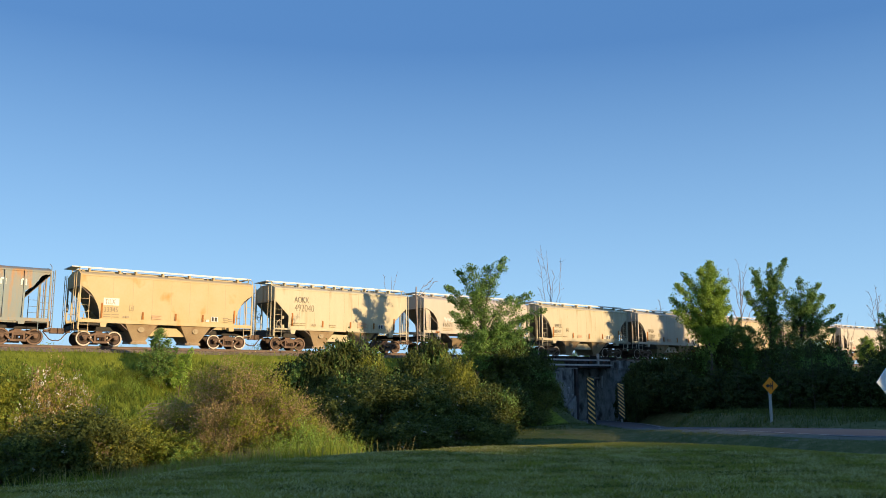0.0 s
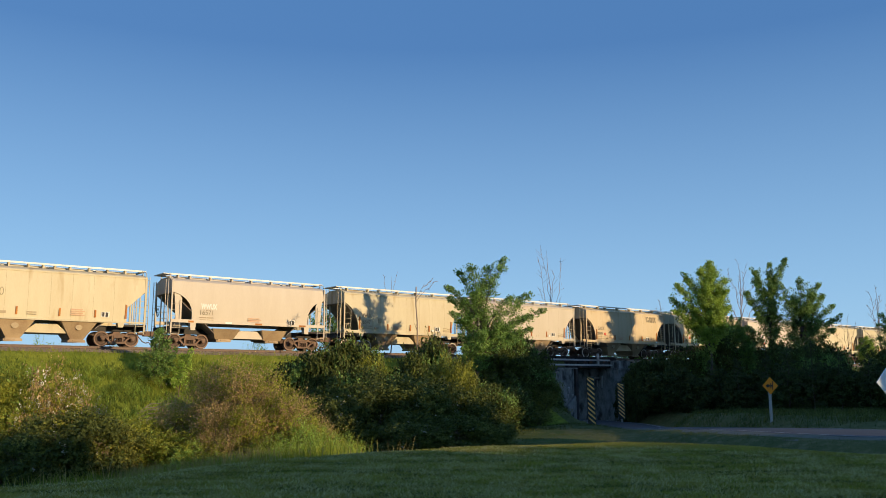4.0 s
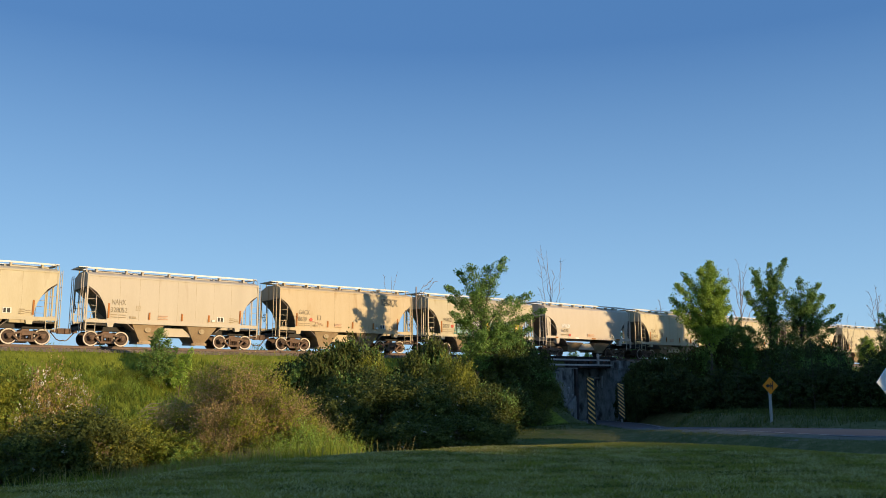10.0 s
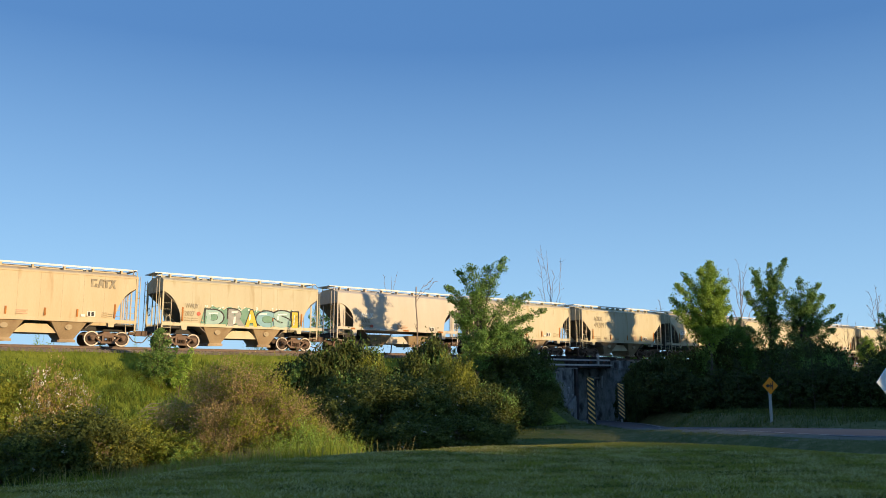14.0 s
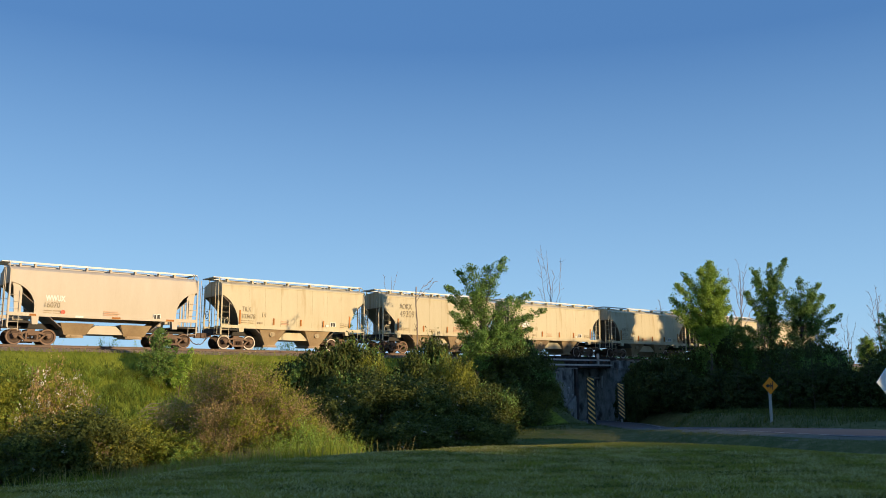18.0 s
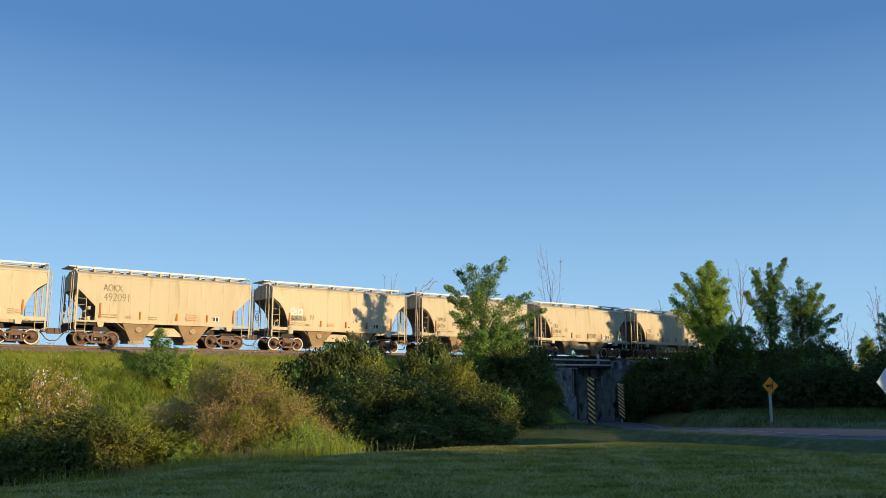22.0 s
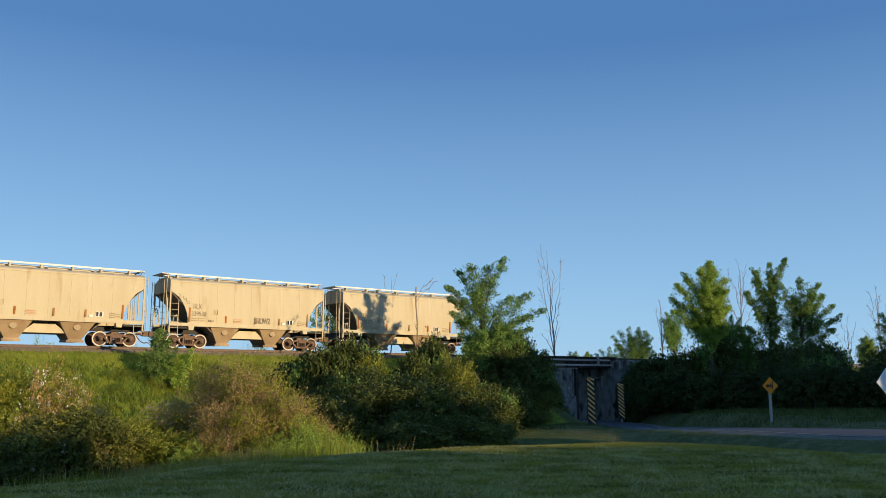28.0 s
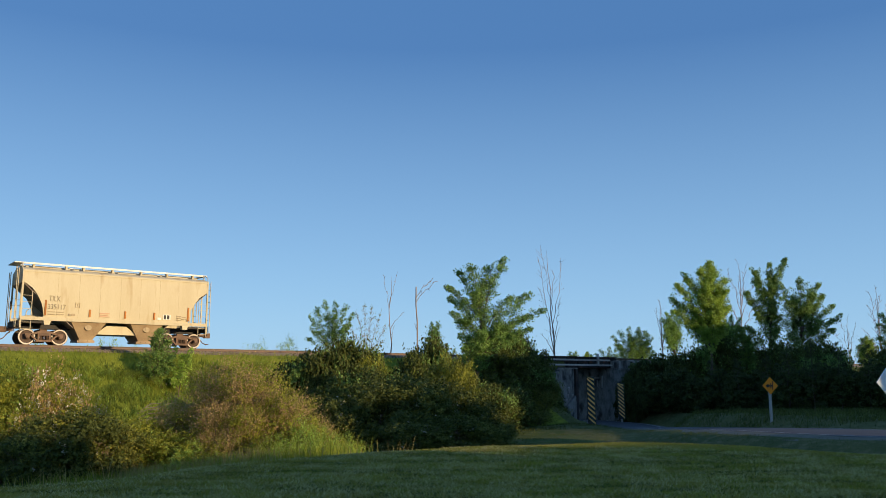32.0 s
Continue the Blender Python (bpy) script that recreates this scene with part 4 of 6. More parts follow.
    if kind == "ribbed":
        for x in np.linspace(-4.1, 4.1, 9):
            for s in (-1, 1):
                part("side_post", Form().box(x - 0.04, x + 0.04, min(s * 1.5, s * 1.62), max(s * 1.5, s * 1.62), 1.5, 4.15), P, car)
    if kind == "round":
        for s in (-1, 1):
            part("corner_panel", Form().prism([(s * 5.2, 1.8), (s * 4.83, 1.8), (s * 4.83, 3.1), (s * 5.0, 3.42), (s * 5.35, 3.5), (s * 5.3, 3.1)], -1.46, -1.4), P, car)
    # the body above its sills, drawn up to the true height
    for o in [c for c in car.children_recursive if c.type == 'MESH']:
        for v in o.data.vertices:
            if v.co.z > 1.5:
                v.co.z = 1.5 + (v.co.z - 1.5) * 1.024
    bright = (WHEELS, "brown steel wheels with bright rims") if kind == "curved" else (DULL_WHEELS, "rusty brown steel wheels")
    freight_truck(car, -4.08, *bright)
    freight_truck(car, 4.08, *bright)
    return car


def lettering(name, text, material, parent, x0, x1, z0, z1, label="", y=-1.572, bold=0.0):
    """Writing on the near side of a car, fitted to a width and a height."""
    cu = bpy.data.curves.new(name, 'FONT')
    cu.body, cu.size, cu.extrude, cu.offset = text, 1.0, 0.004, bold
    tmp = bpy.data.objects.new(name, cu)
    me = bpy.data.meshes.new_from_object(tmp)
    bpy.data.objects.remove(tmp)
    co = np.empty(len(me.vertices) * 3)
    me.vertices.foreach_get("co", co)
    co = co.reshape(-1, 3)
    lo, hi = co.min(0), co.max(0)
    co[:, 0] = (co[:, 0] - lo[0]) / (hi[0] - lo[0]) * (x1 - x0)
    co[:, 1] = (co[:, 1] - lo[1]) / (hi[1] - lo[1]) * (z1 - z0)
    me.vertices.foreach_set("co", co.ravel())
    me.update()
    me.materials.append(material)
    return part(name, me, None, parent, label, pose(x0, y, z0, 90, 0, 0))


def flat_shape(name, poly, material, parent, y=-1.57, label=""):
    return part(name, Form().prism(poly, y, y + 0.03), material, parent, label)


def disc(name, x, z, r, material, parent, label=""):
    return flat_shape(name, [(x + r * math.cos(i * 0.449), z + r * math.sin(i * 0.449)) for i in range(14)], material, parent, label=label)


def bars(name, boxes, material, parent, label=""):
    """Small plain bars that stand for unreadable print: x, z, width, height."""
    for x, z, w, h in boxes:
        part(name, Form().box(x, x + w, -1.574, -1.54, z, z + h), material, parent, label)


def reflector(parent, xs, hs):
    for x, h in zip(xs, hs):
        part("reflector", Form().box(x - 0.05, x + 0.05, -1.575, -1.53, 1.68, 1.68 + h), M["amber"], parent, "amber reflector strip")


CARS = []
PROTO = {}
ROSTER = [  # kind, skin, mark, number
    ("ribbed", "blue", "", ""), ("curved", "orange", "TILX", "33345"), ("straight", "tan", "AOKX", "492040"), ("round", "cream", "WWUX", "16571"), ("curved", "tan", "WWUX", "18547"),
    ("curved", "beige", "NAHX", "328052"), ("curved", "buff", "GACX", "8639"), ("curved", "tan", "WWUX", "2027"), ("round", "cream", "WWUX", "16070"), ("curved", "tan", "TILX", "333478"),
    ("straight", "tan", "AOKX", "492091"), ("curved", "tan", "FCTX", "806006"), ("curved", "tan", "WWUX", "18734"), ("curved", "tan", "TILX", "339530"), ("curved", "tan", "TILX", "335117")]
LABELS = {"ribbed": "rusty blue covered hopper car with vertical ribs", "orange": "rust-stained orange-tan two-bay covered hopper car", "straight": "tan two-bay covered hopper car with straight-cut ends",
          "round": "cream two-bay covered hopper car with rounded sides", "beige": "dull beige two-bay covered hopper car with curved end openings", "buff": "warm buff two-bay covered hopper car with curved end openings", "tan": "tan two-bay covered hopper car with curved end openings"}
for kind, skin, mark, number in ROSTER:
    if (kind, skin) not in PROTO:
        PROTO[kind, skin] = hopper_car(kind, skin, LABELS.get(kind, LABELS.get(skin, LABELS["tan"])))
        CARS.append(PROTO[kind, skin])
    else:
        CARS.append(copy_thing(PROTO[kind, skin], pose(0, 0, RAIL_TOP)))

def inspection_plate(car, x):
    part("inspection_plate", Form().box(x - 0.04, x + 0.42, -1.572, -1.53, 1.72, 2.04), M["white_ink"], car, "white inspection stencil with black blocks")
    for k, w in ((0.0, 0.13), (0.19, 0.16)):
        part("stencil_block", Form().box(x + k, x + k + w, -1.577, -1.55, 1.75, 2.01), M["black"], car)


MARK_WIDTH = {"TILX": 0.62, "NAHX": 0.83, "GACX": 0.83, "WWUX": 0.86, "FCTX": 0.77}
for car, (kind, skin, mark, number) in zip(CARS, ROSTER):
    if kind == "curved":
        big = mark == "FCTX"
        reflector(car, (-4.22, -1.75, 0.32, 2.1, 4.25), (0.9, 0.45, 0.45, 0.45, 0.85))
        if big or skin == "orange":
            part("paint_patch", Form().box(-4.14, -3.22, -1.568, -1.53, 2.46, 2.9), M["white_ink"], car, "pale patch of newer paint")
        lettering("reporting_mark", mark, M["ink"], car, -4.06, -4.06 + MARK_WIDTH[mark], 2.52, 2.84, "faded black lettering")
        lettering("car_number", number, M["ink"], car, -4.1, -4.1 + (1.19 if big else 0.16 * len(number) + 0.02), 2.05, 2.42 if big else 2.35, "black numerals")
        bars("data_print", [(-4.1 + 0.5 * i, z, 0.4, 0.045) for i in (0, 1) for z in (1.74, 1.88)] + [(-2.95, 1.72, 0.1, 0.12), (-2.8, 1.72, 0.22, 0.12)], M["print"], car)
        inspection_plate(car, 2.7)
        bars("data_print", [(3.5, z, 0.3, 0.04) for z in (1.72, 1.84, 1.96)] + [(3.86, z, 0.26, 0.04) for z in (1.78, 1.9)], M["print"], car)
        bars("warning_print", [(-1.2, 1.72 + 0.1 * i, 0.6 - 0.08 * (i % 2), 0.05) for i in range(3)], M["red_ink"], car)
        bars("notice_plate", [(2.3, 1.7, 0.22, 0.14)], M["white_ink"], car)
        f = Form()
        for a, b, c, d in ((-2.6, 2.2, 0.26, 0.02), (-2.6, 2.48, 0.26, 0.02), (-2.6, 2.2, 0.02, 0.3), (-2.36, 2.2, 0.02, 0.3), (-2.48, 2.27, 0.02, 0.16)):
            f.box(a, a + c, -1.573, -1.54, b, b + d)
        part("stencil_box", f, M["seam"], car)
    elif kind == "straight":
        reflector(car, (-4.15, -1.75, 0.55, 2.55, 4.35), (0.9, 0.45, 0.45, 0.45, 0.85))
        lettering("reporting_mark", mark, M["ink"], car, -4.02, -2.9, 3.32, 3.74, "black lettering", bold=-0.006)
        lettering("car_number", number, M["ink"], car, -4.0, -2.48, 2.72, 3.2, "half worn-off numerals", bold=-0.008)
        bars("data_print", [(-4.05 + 0.5 * i, z, 0.42, 0.05) for i in (0, 1) for z in (1.72, 1.86)] + [(-2.6, 1.72, 0.3, 0.14), (-1.2, 1.7, 0.5, 0.05), (-1.2, 1.82, 0.5, 0.05)], M["print"], car)
        inspection_plate(car, 2.95)
        bars("warning_print", [(1.15, 1.75 + 0.11 * i, 0.8 - 0.1 * (i % 2), 0.06) for i in range(4)], M["red_ink"], car)
    elif kind == "round":
        lettering("reporting_mark", mark, M["white_ink"], car, -3.6, -2.5, 2.52, 2.88, "white reporting mark", bold=0.05)
        lettering("car_number", number, M["ink"], car, -3.62, -2.78, 2.15, 2.46, "black numerals")
        bars("data_print", [(-3.65 + 0.5 * i, z, 0.42, 0.05) for i in (0, 1) for z in (1.8, 1.95)], M["print"], car)
        bars("warning_print", [(-0.31, 1.72 + 0.1 * i, 0.95 - 0.12 * (i % 2), 0.06) for i in range(4)], M["red_ink"], car)
        inspection_plate(car, 2.75)
        for x, w in ((-4.4, 0.35), (-1.9, 0.45), (0.2, 0.5), (3.5, 0.5)):
            part("sill_mark", Form().box(x, x + w, -1.585, -1.55, 1.62, 1.74), M["amber"] if x != -1.9 else M["white_ink"], car)
# what sets single cars apart
for k, x, z in ((6, -3.11, 2.17), (7, -3.16, 2.2), (8, -2.6, 1.91)):
    disc("red_dot", x, z, 0.13, M["red_paint"], CARS[k], "round red dot")
g6 = CARS[6]
for i in range(7):
    bars("red_scrawl", [(-3.0 + 0.13 * i, 2.0 - 0.035 * i + 0.05 * (i % 2), 0.1, 0.08)], M["red_ink"], g6)
# the lessor's large mark on that car, in plain blocks
flat_shape("company_mark", [(2.78, 3.5), (2.78, 4.0), (3.12, 4.0), (3.12, 3.88), (2.9, 3.88), (2.9, 3.6), (3.03, 3.6), (3.03, 3.72), (3.14, 3.72), (3.14, 3.5)], M["ink"], g6)
flat_shape("company_mark", [(3.16, 3.48), (3.3, 4.0), (3.44, 4.0), (3.56, 3.48), (3.44, 3.48), (3.41, 3.62), (3.3, 3.62), (3.27, 3.48)], M["ink"], g6)
flat_shape("company_mark", [(3.48, 4.0), (3.88, 4.0), (3.88, 3.89), (3.74, 3.89), (3.74, 3.48), (3.62, 3.48), (3.62, 3.89), (3.48, 3.89)], M["ink"], g6)
flat_shape("company_mark", [(3.8, 3.46), (4.1, 4.0), (4.24, 4.0), (3.94, 3.46)], M["ink"], g6)
flat_shape("company_mark", [(3.9, 4.0), (4.02, 4.0), (4.24, 3.46), (4.12, 3.46)], M["ink"], g6, y=-1.575)
# the spray-painted piece on the next car: a green cloud, letter shapes, drips of white
g7 = CARS[7]
rnd = random.Random(17)
cloud = [(-3.0, 1.6), (-2.9, 1.5)] + [(-2.6 + i * 0.5, 1.46) for i in range(14)] + [(4.05, 1.5), (4.2, 1.75)]
cloud += [(4.0 - i * 0.26, (1.95 if i < 2 else 2.6) + rnd.uniform(-0.12, 0.2)) for i in range(27)]
flat_shape("painted_cloud", cloud, M["spray_green"], g7, -1.566, "blue-green spray-painted background")
for text, x0, x1, z0, z1, col in (("D", -2.7, -1.5, 1.55, 2.5, "spray_pale"), ("R", -1.15, 0.08, 1.5, 2.6, "spray_grey"), ("A", 0.06, 0.95, 1.48, 2.6, "spray_yellow"), ("C", 0.85, 2.15, 1.5, 2.58, "spray_blue"), ("S", 2.1, 3.4, 1.52, 2.66, "spray_pale"), ("I", 3.5, 3.95, 1.54, 2.62, "spray_yellow")):
    lettering("sprayed_letter", text, M["dark"], g7, x0 - 0.1, x1 + 0.1, z0 - 0.06, z1 + 0.09, y=-1.570, bold=0.09)
    lettering("sprayed_letter", text, M[col], g7, x0, x1, z0, z1, "spray-painted block letter", y=-1.577, bold=0.065)
for x0, x1, z0, z1 in ((-2.5, -1.9, 2.2, 2.3), (-0.95, -0.5, 2.36, 2.46), (-0.8, -0.65, 1.62, 2.1), (0.3, 0.42, 1.9, 2.3), (1.05, 1.6, 2.32, 2.42), (2.4, 3.1, 2.36, 2.46), (2.35, 2.5, 2.0, 2.3), (3.62, 3.7, 1.7, 2.4)):
    flat_shape("paint_highlight", [(x0, z0), (x1, z0 + 0.05), (x1 + 0.03, z1 + 0.04), (x0 + 0.04, z1)], M["white_ink"], g7, y=-1.584, label="pale sprayed highlight")
for x, z, h in ((-1.3, 1.45, 0.5), (1.9, 1.48, 0.4), (3.3, 1.5, 0.55), (-2.75, 1.5, 0.6)):
    flat_shape("paint_shade", [(x, z), (x + 0.09, z + 0.06), (x + 0.14, z + h), (x + 0.02, z + h * 0.9)], M["spray_green"], g7, y=-1.583, label="dark green sprayed shading")
for i in range(34):
    x = rnd.uniform(-2.8, 3.8)
    disc("paint_fleck", x, rnd.uniform(2.55, 2.8), rnd.uniform(0.03, 0.07), M["white_ink"], g7)
# tags on the last car but one
lettering("sprayed_tag", "PHOW2", M["ink"], CARS[13], 0.26, 1.4, 1.72, 2.12, "black spray-painted tag", bold=0.01)
tag_ = Form()
for p, q in (((-5.05, 3.42), (-4.85, 3.4)), ((-4.85, 3.4), (-4.98, 3.2)), ((-4.98, 3.2), (-4.78, 3.22)), ((-4.7, 3.3), (-4.62, 3.05)), ((-4.62, 3.05), (-4.5, 3.2)), ((-4.5, 3.2), (-4.45, 2.95)), ((-4.45, 2.95), (-4.3, 3.0)), ((-4.3, 3.0), (-4.25, 2.85)), ((-4.25, 2.85), (-4.4, 2.8)), ((-4.4, 2.8), (-4.45, 2.95))):
    tag_.tube((p[0], -1.56, p[1]), (q[0], -1.56, q[1]), 0.018, 4)
part("sprayed_tag", tag_, M["ink"], CARS[13], "thin black scrawl")
# faint marks on the ribbed car, in plain shapes
for x in (2.83, 3.9):
    flat_shape("faded_mark", [(x, 3.36), (x, 3.7), (x + 0.08, 3.75), (x + 0.26, 3.75), (x + 0.32, 3.68), (x + 0.32, 3.36), (x + 0.24, 3.36), (x + 0.24, 3.64), (x + 0.09, 3.64), (x + 0.09, 3.36)], M["white_ink"], CARS[0], label="pale faded mark")


def displacement(t):
    """How far the train has come since the clip's middle, in metres."""
    D = (-81.71, -71.84, -61.91, -51.83, -41.67, -31.44, -21.11, -10.66, 0.0, 10.78, 21.62, 32.48, 43.35, 54.17, 64.89, 75.54, 86.14)
    j = min(int(t // 2), 15)
    u = t / 2 - j
    a, b, c, d = (D[k] if 0 <= k < 17 else (2 * D[0] - D[1] if k < 0 else 2 * D[16] - D[15]) for k in (j - 1, j, j + 1, j + 2))
    return 0.5 * (2 * b + (c - a) * u + (2 * a - 5 * b + 4 * c - d) * u * u + (3 * b - a - 3 * c + d) * u ** 3)


def motions():
    """The train rolls from right to left, and its wheels turn."""
    turns = [(i * 0.1, displacement(i * 0.1) / 0.457) for i in range(321)]
    for k, car in enumerate(CARS):
        x0 = -5.56 + PITCH * (k - 6) + HALF
        walk(car, [(2.0 * i, pose(x0 - displacement(2.0 * i), 0, RAIL_TOP)) for i in range(17)])
        for wheels in [o for o in car.children_recursive if o.name.startswith("wheelset")]:
            x, y, z = wheels.location
            walk(wheels, [(t, Matrix.Translation((x, y, z)) @ Matrix.Rotation(-a, 4, 'Y')) for t, a in turns])

# ---- plants ----
rng = np.random.default_rng(7)


def unit(a):
    return a / np.maximum(1e-9, np.linalg.norm(a, axis=1))[:, None]


def leaf_quads(C, A, size, slim=0.5, face=None):
    """A pointed leaf at each centre C, roughly along A; its blade turns towards face, or any way."""
    n = len(C)
    a = unit(A + rng.normal(size=(n, 3)) * 0.6)
    w = rng.normal(size=(n, 3)) if face is None else unit(face) + rng.normal(size=(n, 3)) * 0.42
    b = np.cross(unit(w), a) if face is not None else w - (a * w).sum(1)[:, None] * a
    b = unit(b)
    k = size * rng.uniform(0.6, 1.3, (n, 1))
    return np.stack([C - a * k * 0.5, C + b * k * slim * 0.5 - a * k * 0.05, C + a * k * 0.5, C - b * k * slim * 0.5 - a * k * 0.05], 1)


def shoots(base, way, length, per, gap):
    """Leaves set along straight shoots; gives the leaves' centres and ways."""
    m = len(base)
    u = np.tile(np.linspace(0.05, 1, per), m)[:, None] + rng.uniform(-0.04, 0.04, (m * per, 1))
    B, W, S = np.repeat(base, per, 0), np.repeat(way, per, 0), np.repeat(length, per)[:, None]
    off = rng.normal(size=(m * per, 3))
    off = unit(off - (off * W).sum(1)[:, None] * W)
    C = B + W * S * u + off * gap * (1.15 - 0.6 * u)
    C[:, 2] -= 0.06 * S[:, 0] * u[:, 0] ** 2
    return C, unit(W * 0.6 + off)


def twigs(rnd, height, spread, n, r=0.02):
    f = Form()
    for i in range(n):
        a = rnd.random() * 6.283
        p = Vector((0.25 * spread * math.cos(a) * rnd.random(), 0.25 * spread * math.sin(a) * rnd.random(), -0.15))
        d = Vector((math.cos(a) * rnd.uniform(0.1, 0.8) * spread, math.sin(a) * rnd.uniform(0.1, 0.8) * spread, height * rnd.uniform(0.7, 1.05)))
        q = p + d * 0.45 + Vector((rnd.uniform(-.15, .15), rnd.uniform(-.15, .15), height * 0.08))
        e = p + d
        f.tube(p, q, r, 5, r * 0.7).tube(q, e, r * 0.7, 5, r * 0.25)
        for j in range(3):
            s = q.lerp(e, rnd.random() * 0.8)
            f.tube(s, s + Vector((rnd.uniform(-.5, .5) * spread * 0.5, rnd.uniform(-.5, .5) * spread * 0.5, rnd.uniform(0.15, 0.5) * height * 0.5)), r * 0.4, 4, r * 0.15)
    return f


def shrub(seed, leaf, label, n=9000, size=0.1, wood="twig", stems=16, flowers=0, length=0.2, per=8, rise=0.25, slim=0.62, lobes=58, name="shrub", mix=None, share=0.1, petal=0.055):
    """A shrub 3.4 m wide and 2.9 m high: shoots that stand out of uneven lobes, leaves along each."""
    rnd = random.Random(seed)
    lob = [(0, 0, 0.75, 0.72, 0.72, 0.7)]
    for i in range(lobes):
        a = i * 2.4 + rnd.uniform(-0.5, 0.5)
        d = 1.3 * math.sqrt((i + 0.5) / lobes) * rnd.uniform(0.75, 1.15)
        k = rnd.uniform(0.14, 0.36) * (1.2 - 0.25 * d)
        top = 0.3 + 1.95 * math.sqrt(max(0.0, 1 - (d / 1.5) ** 2))
        lob.append((d * math.cos(a), d * math.sin(a), top * (rnd.uniform(0.62, 1.14) if i % 3 else rnd.uniform(0.2, 0.62)), k, k, k * rnd.uniform(0.75, 1.1)))
    lob = np.array(lob)
    m = n // per
    vol = (lob[:, 3] * lob[:, 4] * lob[:, 5]) ** 0.6
    pick = rng.choice(len(lob), m, p=vol / vol.sum())
    d = unit(rng.normal(size=(m, 3)))
    base = lob[pick, :3] + d * lob[pick, 3:] * np.where(rng.random((m, 1)) < 0.8, rng.uniform(0.86, 1.0, (m, 1)), rng.uniform(0.3, 0.86, (m, 1)))
    way = unit(d + np.array([0, 0, rise]) + rng.normal(size=(m, 3)) * 0.45)
    C, A = shoots(base, way, length * np.where(rng.random(m) < 0.09, 2.3, 1.0) * rng.uniform(0.5, 1.3, m), per, size * 0.6)
    N = np.repeat(d + np.array([0, 0, 0.3]), per, 0) + 0.15 * unit(C - np.array([0, 0, 0.9]))
    own = np.repeat(pick, per)
    keep = C[:, 2] > 0.0
    C, A, N, own = C[keep], A[keep], N[keep], own[keep]
    C[:, :2] *= 1.7 / np.percentile(np.abs(C[:, :2]), 98.5)
    C[:, 2] *= 2.9 / np.percentile(C[:, 2], 99.7)
    ob = thing(name, pose(0, 0, 0), label, "shrub", "shrubs below the railway bank")
    part("woody_base", twigs(rnd, 2.2, 1.4, stems), M[wood], ob)
    # whole sprays, and single leaves besides, are of the second kind
    k = (rng.random(len(lob)) < share)[own] ^ (rng.random(len(C)) < 0.08) if mix else np.zeros(len(C), bool)
    part("foliage", quads("foliage", leaf_quads(C[~k], A[~k], size, slim, N[~k]), L[leaf]), None, ob)
    if mix:
        part("foliage", quads("foliage", leaf_quads(C[k], A[k], size * 1.1, slim, N[k]), L[mix]), None, ob, "sprays of differently coloured leaves")
    if flowers:
        Q = C[(C[:, 2] > 0.5) & (C[:, 2] < 2.5)]
        Q = Q[rng.integers(0, len(Q), flowers // 7)]
        Q = np.repeat(Q * np.array([1.05, 1.05, 1.02]), 7, 0) + rng.normal(size=(len(Q) * 7, 3)) * 0.045
        part("blossom", quads("blossom", leaf_quads(Q, rng.normal(size=Q.shape), petal, 0.9), L["flower"]), None, ob, "clusters of cream blossom")
    return ob


PLACED = set()


def put(proto, spots):
    """The first spot takes the model itself, the others copies: lat, dep, width, height."""
    for lat, dep, w, h in spots:
        x, y = site(lat, dep)
        z = float(ground_height(x, y)) - 0.08
        m = Matrix.LocRotScale((x, y, z), Euler((0, 0, (lat * 7.3 + dep * 3.1) % 6.283)), (w / 3.4, w / 3.4, h / 2.9))
        if proto.name in PLACED:
            own = proto.scale
            copy_thing(proto, m @ Matrix.Diagonal((1 / own.x, 1 / own.y, 1 / own.z, 1)))
        else:
            PLACED.add(proto.name)
            proto.matrix_basis = m


def bearing(x, dep):
    """A spot at a distance along a line of sight, x counted across the view."""
    return (x - 784) / 1480 * dep, dep


def spots(*rows):
    return [(*bearing(x, d), w, h) for x, d, w, h in rows]


